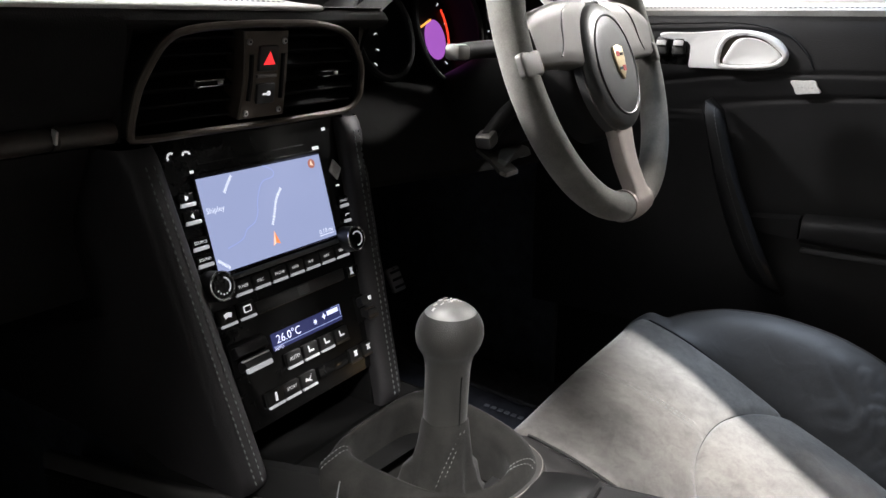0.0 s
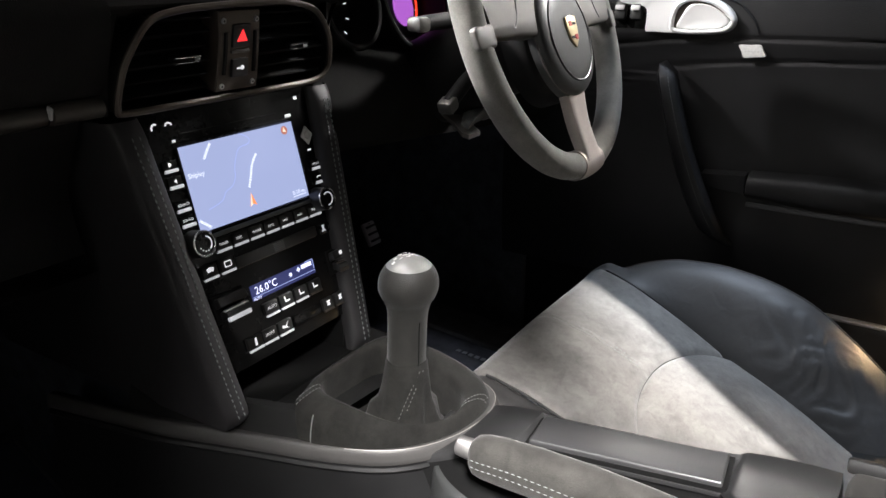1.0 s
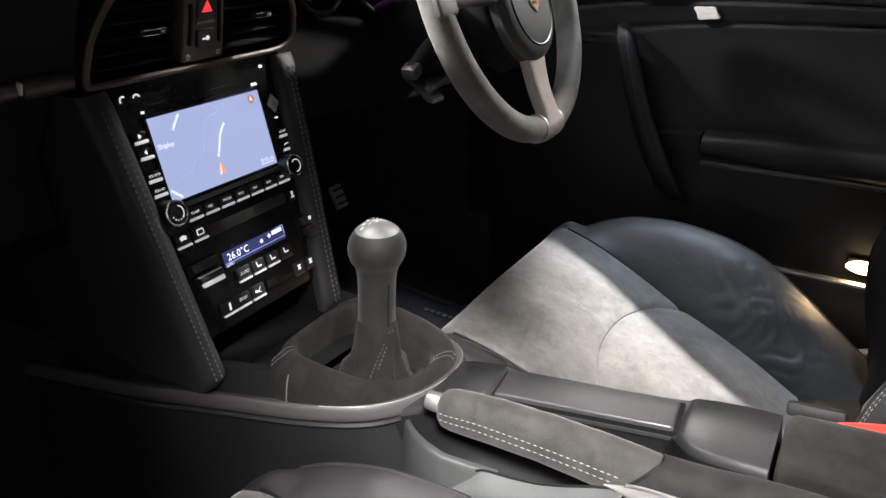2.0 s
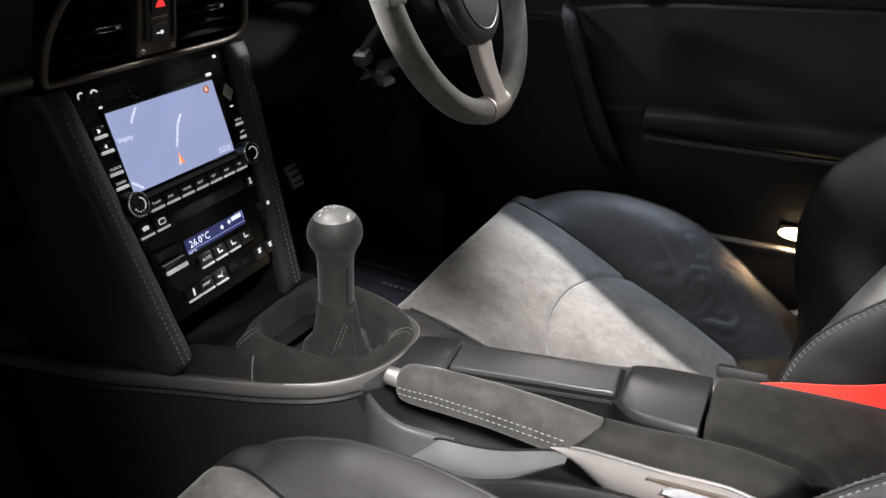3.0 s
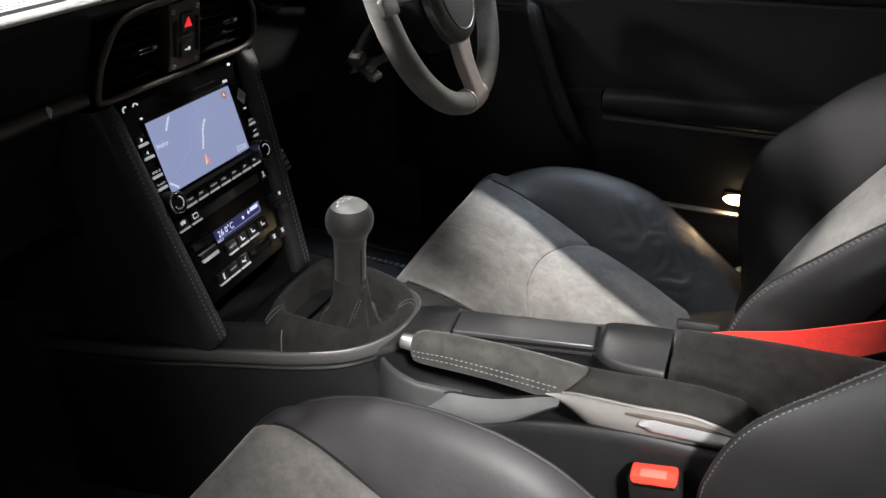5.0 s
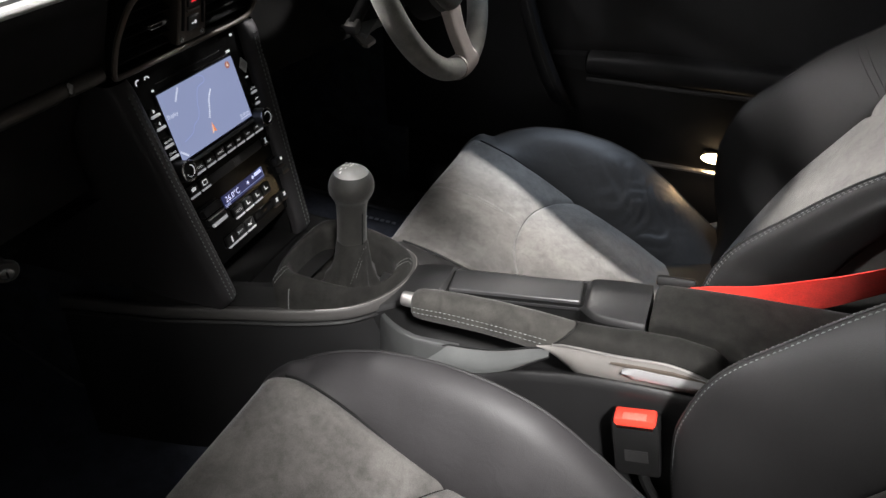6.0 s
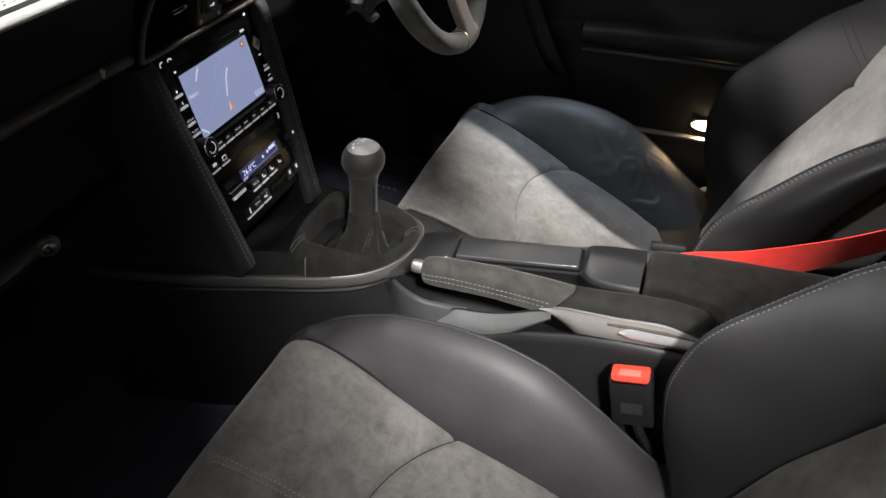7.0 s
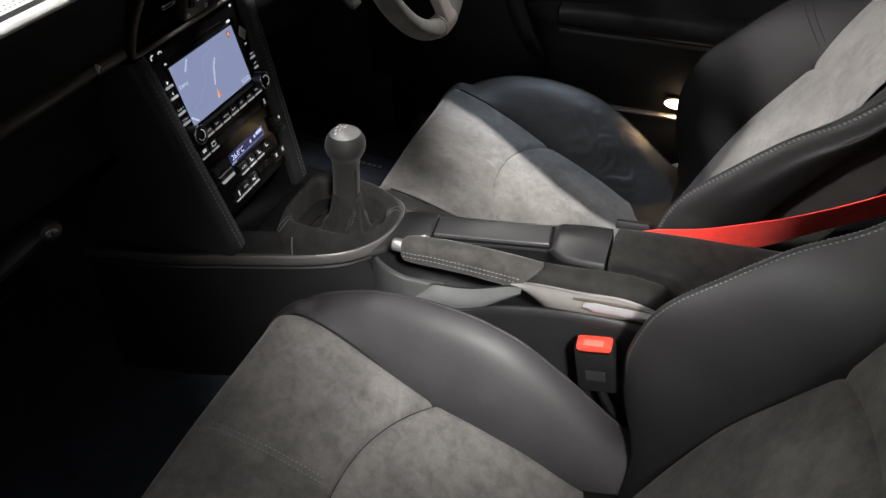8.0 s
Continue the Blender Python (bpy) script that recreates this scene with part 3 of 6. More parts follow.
vents = thing("centre_air_vents", (0, 0.04, 0.74), "pair of black slatted air vents in a warm grey surround", "air vent")
outline = rounded([(-0.1245, 0.7410), (-0.1225, 0.760), (-0.1160, 0.780), (-0.0970, 0.8065), (-0.0700, 0.8145), (-0.024, 0.8170), (0.015, 0.8175), (0.060, 0.8165), (0.0990, 0.8075), (0.1230, 0.7830),
                   (0.1290, 0.7600), (0.1260, 0.7460), (0.1080, 0.7370), (0.05, 0.7358), (0.0, 0.7358), (-0.06, 0.7362), (-0.1170, 0.7368)], 5)
frame_path = [vent_m(x, z, 0.001).translation for x, z in outline]
part("surround", tube(frame_path, 0.0031, 8, closed=True), bronze, vents, "warm grey satin surround")
back = [vent_m(x, z, -0.001).translation for x, z in outline]
deep = [p + Vector((0, 0.045, 0)) for p in back]
part("duct", loft([back, deep], cap=False), plastic_dark, vents)
bm = bmesh.new()
bm.faces.new([bm.verts.new(p) for p in deep])
part("duct_back", bm, plastic_dark, vents)


def half_width(z, side):
    best = 0.0
    for (x0, z0), (x1, z1) in zip(outline, outline[1:] + outline[:1]):
        if (z0 - z) * (z1 - z) <= 0 and z0 != z1:
            x = x0 + (x1 - x0) * (z - z0) / (z1 - z0)
            if x * side > best:
                best = x * side
    return best


for side, inner in ((-1, 0.027), (1, 0.028)):
    for k in range(6):
        z = 0.7475 + 0.0122 * k
        w = half_width(z, side) - 0.004
        part("slat", box(w - inner, 0.014, 0.0022, vent_m(side * (w + inner) / 2, z, -0.012) @ pose(0, 0, 0, 90 + 25), 0.0008, 1), slat_black, vents)
    x = -0.0555 if side < 0 else 0.0825
    w = 0.030 if side < 0 else 0.026
    tab = part("slider_tab", box(w, 0.0050, 0.008, vent_m(x, 0.7735, -0.004), 0.0022), plastic_dark, vents, "small chrome-edged slider tab")
    for dz, dw in ((0.0022, 0.0), (-0.0022, 0.004)):
        part("slider_edge", box(w - 0.002 - dw, 0.0010, 0.0022, vent_m(x, 0.7735 + dz, -0.0002), 0.0004), chrome, tab)
    part("slider_tip", box(0.0050, 0.0030, 0.002, vent_m(x + 0.5 * w - 0.005, 0.7735, 0.0004), 0.0009), pale_silver, tab)

# the bridge with the hazard switch, lock switch and four screws


def bridge_x(z, side):
    f = (z - 0.777) / 0.035
    return (-0.0225 - 0.0030 * f * f) if side < 0 else (0.0255 - 0.0010 * f * f - 0.0015 * f)


bridge = [Vector((bridge_x(z, -1), z, 0)) for z in (0.742, 0.758, 0.775, 0.79, 0.812)] + [Vector((bridge_x(z, 1), z, 0)) for z in (0.812, 0.79, 0.775, 0.758, 0.742)]
rings = []
for off in (-0.02, 0.0005, 0.002):
    inset = 0.001 if off > 0.001 else 0
    rings.append([vent_m(v.x + (inset if v.x < 0 else -inset), v.y, off).translation for v in bridge])
panel = part("switch_bridge", loft(rings), bronze, vents, "warm grey switch panel between the vents", sharp=25)
for side in (-1, 1):
    slot = [vent_m(bridge_x(z, side) - side * 0.0065, z, 0.0024).translation for z in (0.757, 0.768, 0.780, 0.794)]
    part("slot", tube(slot, 0.0021, 6), plastic_dark, panel)
hz = part("hazard_switch", box(0.021, 0.021, 0.006, vent_m(0.0010, 0.7905, 0.0015), 0.0015), rubber, panel, "black hazard switch with a red triangle")
tri_m = vent_m(0.0010, 0.7905, 0.0047)
outer = [(0.0074 * math.cos(radians(90 + 120 * k)), 0.0074 * math.sin(radians(90 + 120 * k)) - 0.001) for k in range(3)]
inner = [(0.0034 * math.cos(radians(90 + 120 * k)), 0.0034 * math.sin(radians(90 + 120 * k)) - 0.001) for k in range(3)]
bm = bmesh.new()
vo = [bm.verts.new(tri_m @ Vector((*p, 0))) for p in outer]
vi = [bm.verts.new(tri_m @ Vector((*p, 0.0004))) for p in inner]
for k in range(3):
    bm.faces.new((vo[k], vo[(k + 1) % 3], vi[(k + 1) % 3], vi[k]))
bm.faces.new(vi)
part("hazard_triangle", bm, hazard_red, hz, "glowing red warning triangle", smooth=False)
part("switch_divider", box(0.022, 0.003, 0.003, vent_m(0.0010, 0.7765, 0.0025), 0.0008), silver_dark, panel)
lk = part("lock_switch", box(0.020, 0.017, 0.006, vent_m(0.0010, 0.7620, 0.0015), 0.0015), rubber, panel, "black central locking switch")
part("lock_symbol", merge(box(0.006, 0.0014, 0.0005, vent_m(-0.0005, 0.7620, 0.0047)), cyl(0.0021, 0.0021, 0.0006, vent_m(0.0030, 0.7624, 0.0047), 14)), legend, lk, "white key symbol")
for x, z in ((-0.0200, 0.8040), (0.0185, 0.8040), (-0.0185, 0.7465), (0.0190, 0.7470)):
    sm = vent_m(x, z, 0.0026)
    sc = part("screw", cyl(0.0028, 0.0024, 0.0016, sm, 16, 0.0004), pale_silver, panel, "small bright screw")
    part("socket", cyl(0.0011, 0.0011, 0.0006, sm @ pose(0, 0, 0.0007), 6), plastic_dark, sc)

# ---------------------------------------------------------------- centre stack: media unit and climate panel


def stack_m(x, z, off=0.0):
    """On the slanting face of the stack: local x across, y up the face, z towards the driver."""
    n = Vector((0, -0.9701, 0.2425))
    o = Vector((x, -0.013 + 0.25 * (z - 0.504), z)) + n * off
    return Matrix(((1, 0, 0, o.x), (0, 0.2425, -0.9701, o.y), (0, 0.9701, 0.2425, o.z), (0, 0, 0, 1)))


def stack_w(z):
    return 0.079 + (0.104 - 0.079) * min(1, max(0, (z - 0.485) / 0.12))


unit = thing("media_and_climate_unit", (0, 0.0, 0.49), "gloss black media and climate unit with a lit map screen", "media unit")
rings = []
edge = [(-stack_w(z), z) for z in (0.492, 0.52, 0.55, 0.58, 0.605, 0.64, 0.7335)]
edge += [(-x, z) for x, z in reversed(edge)]
for off, grow in ((-0.05, 0), (-0.0015, 0), (0.0, -0.0015)):
    rings.append([stack_m(x + (grow if x > 0 else -grow), z, off).translation for x, z in edge])
part("fascia", loft(rings), gloss, unit, "gloss black fascia", sharp=25)
part("screen_frame", merge(*(box(w, h, 0.003, stack_m(x, z, 0.001), 0.0008, 1) for x, z, w, h in ((0, 0.7015, 0.150, 0.0035), (0, 0.6215, 0.150, 0.003), (-0.0728, 0.661, 0.003, 0.080), (0.0728, 0.661, 0.003, 0.080)))), gloss, unit)
screen = part("map_screen", box(0.1425, 0.0778, 0.002, stack_m(0, 0.6612, 0.0005)), screen_blue, unit, "lit blue navigation map screen", smooth=False)


def map_point(u, v):
    """u across and v down the map, 0 to 1."""
    return stack_m(-0.0708 + 0.1416 * u, 0.699 - 0.0755 * v, 0.0019).translation


def ribbon(points, width, mat, name, label=""):
    pts = [map_point(u, v) for u, v in points]
    bm = bmesh.new()
    pr = []
    for i, p in enumerate(pts):
        t = (pts[min(i + 1, len(pts) - 1)] - pts[max(i - 1, 0)]).normalized()
        s = t.cross(Vector((0, -0.97, 0.2425))) * width / 2
        pr.append((bm.verts.new(p - s), bm.verts.new(p + s)))
    for a, b in zip(pr, pr[1:]):
        bm.faces.new((a[0], a[1], b[1], b[0]))
    return part(name, bm, mat, screen, label, smooth=False)


stream = [(0.50, 0.0), (0.57, 0.07), (0.56, 0.14), (0.47, 0.17), (0.42, 0.28), (0.39, 0.40), (0.38, 0.48), (0.34, 0.58), (0.27, 0.63), (0.22, 0.72), (0.10, 0.77)]
ribbon([(v.x, v.y) for v in smooth_run([(u, v, 0) for u, v in stream], 40)], 0.0011, screen_road, "stream_line")
for pts in ([(0.246, 0.034), (0.202, 0.120), (0.168, 0.198)], [(0.603, 0.287), (0.545, 0.40), (0.510, 0.53), (0.470, 0.666)], [(0.01, 0.86), (0.05, 0.92), (0.085, 0.975)]):
    run = smooth_run([(u, v, 0) for u, v in pts], 16)
    for k in range(0, 16, 1):
        a, b = run[k], run[k].lerp(run[k + 1], 0.72)
        ribbon([(a.x, a.y), (b.x, b.y)], 0.0024 if k % 3 else 0.0030, screen_line, "road_name_bar")
arrow_m = stack_m(-0.0045, 0.6365, 0.0022)
part("position_arrow", plate([(0, 0.0075), (0.0042, -0.0050), (0, -0.0030), (-0.0042, -0.0050)], 0.0003, arrow_m), screen_orange, screen, "orange position arrow", smooth=False)
part("arrow_side", plate([(0, 0.0070), (-0.0040, -0.0048), (-0.0012, -0.0034)], 0.0005, arrow_m), screen_cream, screen, smooth=False)
part("north_mark", cyl(0.0043, 0.0043, 0.0004, stack_m(0.0585, 0.6920, 0.0021), 20), north_red, screen, "orange north mark")
part("north_tip", plate([(0, 0.003), (0.002, -0.002), (-0.002, -0.001)], 0.0004, stack_m(0.0580, 0.6920, 0.0024)), screen_cream, screen, smooth=False)
part("scale_bar", box(0.019, 0.0006, 0.0003, stack_m(0.0580, 0.6270, 0.0022)), screen_line, screen)
lettering("0.10 mi", stack_m(0.0490, 0.6285, 0.0021), 0.0062, screen_line, screen)
lettering("Shipley", stack_m(-0.0690, 0.6710, 0.0021), 0.0066, screen_line, screen)
# grey ledge and row of keys
part("key_ledge", box(0.140, 0.0042, 0.004, stack_m(0.0025, 0.6178, 0.0025), 0.001), plastic_grey, unit, "pale grey ledge under the screen")
for k, word in enumerate(("TUNER", "DISC", "PHONE", "INFO", "MAP", "NAV", "TRIP")):
    x = -0.0530 + 0.0207 * k
    key = part("media_key", box(0.0190, 0.0125, 0.005, stack_m(x, 0.6085, 0.0020), 0.0012), rubber, unit, "black media key")
    part("key_edge", box(0.0172, 0.0026, 0.0035, stack_m(x, 0.6030, 0.0036), 0.0008), glowing_pale, key, "pale lit key edge")
    lettering(word, stack_m(x - 0.0055, 0.6078, 0.0048), 0.0034, legend, key)


def edge_key(x, z, word, symbol=None, w=0.0165):
    key = part("side_key", box(w, 0.010, 0.003, stack_m(x, z + 0.004, 0.0008), 0.0008), gloss, unit, "gloss black side key")
    part("key_edge", box(w - 0.001, 0.0030, 0.0035, stack_m(x, z, 0.0022), 0.0008), glowing_pale, key, "pale lit key edge")
    if word:
        lettering(word, stack_m(x - 0.0055, z + 0.0036, 0.0026), 0.0033, legend, key)
    else:
        part("symbol", plate(symbol, 0.0003, stack_m(x, z + 0.0050, 0.0025)), legend, key, "white symbol", smooth=False)
    return key


edge_key(-0.0840, 0.6815, "", [(-0.0015, 0.0024), (0.0015, 0.001), (0.0012, -0.0006), (-0.0015, -0.0018)], 0.0150)
edge_key(-0.0830, 0.6675, "", [(-0.0015, 0.0), (0.0012, 0.0022), (0.0014, -0.0022)], 0.0150)
edge_key(-0.0822, 0.6470, "SOURCE", w=0.0155)
edge_key(-0.0815, 0.6335, "SOUND", w=0.0155)
edge_key(0.0905, 0.6475, "OPTION", w=0.0135)
edge_key(0.0915, 0.6330, "", [(-0.004, 0.0), (-0.002, 0.0016), (0.003, 0.0016), (0.004, -0.0008), (0.0032, -0.0008), (0.0026, 0.0008), (-0.002, 0.0008), (-0.003, -0.0004)], 0.0135)
# compass key, rotary knobs, small lit marks
part("compass_key", plate([(0.0085 * math.cos(q) * (0.72 if k % 2 else 1), 0.0100 * math.sin(q) * (0.72 if k % 2 else 1)) for k, q in ((k, 2 * math.pi * k / 8) for k in range(8))], 0.0012, stack_m(0.0895, 0.6820, 0.0003), 0.0003), pale_silver, unit, "silver compass-shaped key")
part("compass_hub", cyl(0.0048, 0.0036, 0.0016, stack_m(0.0895, 0.6820, 0.0018), 20), silver, unit)
part("compass_word", box(0.005, 0.0018, 0.0003, stack_m(0.0890, 0.6672, 0.0003)), legend, unit)
for x in (-0.0815, 0.0815):
    km = stack_m(x, 0.6165, 0.0)
    knob = part("rotary_knob", cyl(0.0128, 0.0118, 0.016, km @ pose(0, 0, 0.008), 40, 0.0012), plastic, unit, "black rotary knob with a bright rim")
    part("knob_rim", tube([km @ Vector((0.0112 * math.cos(q), 0.0112 * math.sin(q), 0.0162)) for q in (2 * math.pi * k / 40 for k in range(40))], 0.0011, 8, closed=True), chrome, knob, "thin chrome rim")
    part("knob_face", cyl(0.0100, 0.0094, 0.0012, km @ pose(0, 0, 0.0164), 36), gloss, knob)
    for k in range(9):
        a0 = 200 + 26 * k
        if x < 0 and k > 3 or x > 0:
            a1 = a0 + (25 if k > 3 or x > 0 else 9)
        else:
            a1 = a0 + 9
        ring = [(0.0072 * math.cos(radians(a)), 0.0072 * math.sin(radians(a))) for a in (a0, (a0 + a1) / 2, a1)] + [(0.0060 * math.cos(radians(a)), 0.0060 * math.sin(radians(a))) for a in (a1, (a0 + a1) / 2, a0)]
        part("dial_mark", plate(ring, 0.0003, km @ pose(0, 0, 0.0170, 0, 0, 0 if x < 0 else 60)), glowing_pale, knob, smooth=False)
for x, z, w, h in ((-0.0718, 0.7050, 0.0036, 0.0022), (0.0700, 0.7050, 0.0085, 0.0030), (0.0860, 0.7205, 0.0050, 0.0030)):
    part("lit_mark", box(w, h, 0.0004, stack_m(x, z, 0.0004), 0.0001, 1), legend, unit, "small white lit mark")
for x, tilt in ((-0.0885, 40), (-0.0730, 0)):
    pm = stack_m(x, 0.7198, 0.0004) @ pose(0, 0, 0, 0, 0, tilt)
    part("phone_symbol", plate([(-0.0042, -0.0012), (-0.0030, 0.0010), (0, 0.0020), (0.0030, 0.0010), (0.0042, -0.0012), (0.0026, -0.0016), (0.0015, 0.0002), (-0.0015, 0.0002), (-0.0026, -0.0016)], 0.0003, pm), legend, unit, "white telephone symbol", smooth=False)
part("disc_flap", box(0.118, 0.0010, 0.001, stack_m(-0.005, 0.7100, 0.0003)), plastic_dark, unit)
# climate panel
part("disc_slot", box(0.112, 0.0105, 0.003, stack_m(0.0130, 0.5868, 0.0008), 0.0012), rubber, unit, "black rubber-lipped slot")
part("slot_line", box(0.108, 0.0008, 0.0004, stack_m(0.0130, 0.5812, 0.0006)), bronze, unit)
for k in range(5):
    part("grip_rib", box(0.014, 0.0007, 0.0008, stack_m(0.0130, 0.5835 + 0.0017 * k, 0.0026)), plastic_grey, unit)


def climate_key(x, z, lit=True, w=0.0175):
    key = part("climate_key", box(w, 0.0125, 0.004, stack_m(x, z + 0.0052, 0.0014), 0.0010), rubber, unit, "black climate key")
    part("key_edge", box(w - 0.001, 0.0024, 0.003, stack_m(x, z - 0.0014, 0.0028), 0.0007), glowing_pale if lit else bronze, key, "pale key edge" if lit else "")
    return key


def sign(points, x, z, key, s=1.0):
    part("symbol", plate([(s * a, s * b) for a, b in points], 0.0003, stack_m(x, z, 0.0034)), legend, key, "white symbol", smooth=False)


ARC = [(-0.0042, 0.0022), (0, 0.0034), (0.0042, 0.0022), (0.0030, -0.0014), (0, -0.0006), (-0.0030, -0.0014)]
k1 = climate_key(-0.0742, 0.5845)
sign(ARC, -0.0742, 0.5900, k1)
k2 = climate_key(-0.0535, 0.5845)
sign(round_rect(0.0085, 0.0060, 0.0012, 3), -0.0535, 0.5902, k2)
part("symbol_core", plate(round_rect(0.0062, 0.0038, 0.0008, 3), 0.0004, stack_m(-0.0535, 0.5902, 0.0036)), rubber, k2, smooth=False)
SEAT = [(-0.0030, 0.0030), (-0.0018, 0.0030), (-0.0012, -0.0006), (0.0030, -0.0006), (0.0030, -0.0020), (-0.0024, -0.0020)]
for x, z, pts in ((0.0790, 0.5862, [(-0.002, 0.004), (0.002, 0.004), (0.0012, 0), (0.003, -0.003), (-0.003, -0.003), (-0.0012, 0)]), (0.0925, 0.5868, round_rect(0.004, 0.006, 0.0018, 3))):
    pad = part("small_key", box(0.012, 0.0095, 0.003, stack_m(x, z - 0.001, 0.0008), 0.0008), gloss, unit)
    part("key_edge", box(0.010, 0.0010, 0.002, stack_m(x, z - 0.0052, 0.0016)), bronze, pad)
    part("symbol", plate(pts, 0.0003, stack_m(x, z, 0.0025)), glowing_pale, pad, "pale symbol", smooth=False)
lcd = part("climate_display", box(0.0885, 0.0150, 0.0012, stack_m(0.0098, 0.5540, 0.0004)), lcd_blue, unit, "dark blue climate display", smooth=False)
part("display_rule", merge(box(0.0880, 0.0006, 0.0003, stack_m(0.0098, 0.5500, 0.0013)), box(0.0008, 0.010, 0.0003, stack_m(0.0530, 0.5565, 0.0013)), box(0.012, 0.0006, 0.0003, stack_m(0.0475, 0.5612, 0.0013))), screen_road, lcd)
lettering("26.0°C", stack_m(-0.0300, 0.5520, 0.0014), 0.0106, lcd_text, lcd)
lettering("AUTO", stack_m(-0.0340, 0.5468, 0.0014), 0.0038, lcd_text, lcd)
part("fan_bars", box(0.0150, 0.0042, 0.0003, stack_m(0.0430, 0.5580, 0.0013)), lcd_text, lcd, "bright fan speed bar")
part("fan_symbol", plate([(0.0030 * math.cos(q) * (0.5 if k % 2 else 1), 0.0030 * math.sin(q) * (0.5 if k % 2 else 1)) for k, q in ((k, math.pi * k / 4) for k in range(8))], 0.0003, stack_m(0.0310, 0.5570, 0.0013)), lcd_text, lcd, smooth=False)
part("snow_symbol", plate([(0.0028 * math.cos(q) * (0.45 if k % 2 else 1), 0.0028 * math.sin(q) * (0.45 if k % 2 else 1)) for k, q in ((k, math.pi * k / 6) for k in range(12))], 0.0003, stack_m(0.0190, 0.5555, 0.0013)), lcd_text, lcd, smooth=False)
for x, z, w, bright in ((-0.0625, 0.5535, 0.034, chrome), (0.0895, 0.5490, 0.026, bronze)):
    well = part("rocker", box(w + 0.004, 0.027, 0.004, stack_m(x, z, 0.0002), 0.0014), plastic_dark, unit, "black rocker switch with a bright lip")
    part("upper_paddle", box(w, 0.0095, 0.011, stack_m(x, z + 0.0065, 0.0045) @ pose(0, 0, 0, -16), 0.0022), plastic, well)
    part("lower_paddle", box(w * 0.86, 0.0090, 0.013, stack_m(x + 0.001, z - 0.0052, 0.0060) @ pose(0, 0, 0, -28 if bright is chrome else 10), 0.0022), plastic, well)
    # The left rocker's lip glows in place of the light it reflects.
    part("paddle_lip", box(w * 0.80, 0.0046, 0.004, stack_m(x + 0.001, z - 0.0092, 0.0110), 0.0012), glowing_pale if bright is chrome else bright, well)
    part("paddle_lip", box(w * 0.86, 0.0016, 0.003, stack_m(x, z - 0.0008, 0.0098), 0.0006), pale_silver if bright is chrome else bright, well)
part("rocker_mark", box(0.006, 0.004, 0.0006, stack_m(0.0890, 0.5575, 0.0100)), legend, unit)
lower = []
for k, x in enumerate((-0.0165, 0.0045, 0.0258, 0.0465)):
    key = climate_key(x, 0.5295, k < 3, 0.0185)
    if k:
        sign(SEAT, x, 0.5355, key, 1.15)
    else:
        lettering("AUTO", stack_m(x - 0.0058, 0.5340, 0.0036), 0.0045, legend, key)
for k, x in enumerate((-0.0467, -0.0270, -0.0058)):
    key = climate_key(x, 0.5060, True, 0.0190)
    if k == 1:
        lettering("SPORT", stack_m(x - 0.0062, 0.5110, 0.0036), 0.0040, legend, key)
    else:
        sign([(-0.0010, -0.0035), (0.0016, -0.0035), (0.0020, 0.0040), (-0.0002, 0.0040)] if k == 0 else [(-0.004, 0.002), (0.0, 0.0), (0.004, 0.004), (0.001, -0.0005), (0.004, -0.003), (-0.001, -0.0015), (-0.005, -0.001)], x, 0.5115, key)
part("blank_key", box(0.040, 0.011, 0.003, stack_m(0.0285, 0.5105, 0.0008), 0.0008), gloss, unit)
for x in (0.0590, 0.0780):
    key = climate_key(x, 0.5060, False, 0.0165)
    sign([(-0.0025, -0.0022), (0.0025, -0.0022), (0.0015, 0.0008), (0.003, 0.0030), (-0.003, 0.0030), (-0.0015, 0.0008)], x, 0.5115, key)
tray_floor = part("open_tray", box(0.160, 0.12, 0.004, pose(0, 0.035, 0.447)), plastic_dark, unit, "dark open tray under the keys")
for x, y, w, d in ((-0.082, 0.045, 0.004, 0.12), (0.082, 0.045, 0.004, 0.12), (0, 0.107, 0.168, 0.004)):
    part("tray_wall", box(w, d, 0.05, pose(x, y, 0.470)), plastic_dark, tray_floor)

# leather pillars either side, with two rows of stitching


def pillar_x(z):
    f = (z - 0.455) / 0.27
    return 0.092 + (0.1175 - 0.092) * f


for side in (-1, 1):
    pil = thing("stack_side_pad", (side * 0.1, 0.03, 0.455), "black leather side pad of the centre stack with double stitching", "leather pad", "stack side pads")

    def pad_fn(a, b):
        z = 0.452 + 0.278 * b
        o = stack_m(0, z, 0).translation
        c = pillar_x(z) * side
        w = 0.0155
        end = 1 - 0.55 * max(0, 1 - b / 0.05) ** 2 - 0.4 * max(0, 1 - (1 - b) / 0.05) ** 2
        prof = [(-w, -0.004), (-w * 0.96, 0.006), (-w * 0.62, 0.0125), (0, 0.0145), (w * 0.66, 0.0120), (w * 1.0, 0.003), (w * 1.10, -0.03), (w * 1.25, -0.10), (w * 1.45, -0.20), (w * 1.5, -0.34)]
        p = curve_at([(x, 0, d) for x, d in prof], a)
        return (c + side * p.x, o.y - (p.z * end if p.z > 0 else p.z), z + 0.1 * max(0, 0)) if p.z > -0.004 else (c + side * p.x, o.y - p.z, z)
    part("pad", sheet(pad_fn, 40, 40), leather, pil)
    for dx in (-0.0035, 0.0035):
        line = []
        for k in range(41):
            z = 0.462 + 0.258 * k / 40
            o = stack_m(0, z, 0).translation
            line.append((pillar_x(z) * side + dx, o.y - 0.0147, z))
        part("stitching", stitches(line, 0.0058, 0.0038, 0.00055, Vector((0, -0.0003, 0))), thread, pil, "grey double stitching")

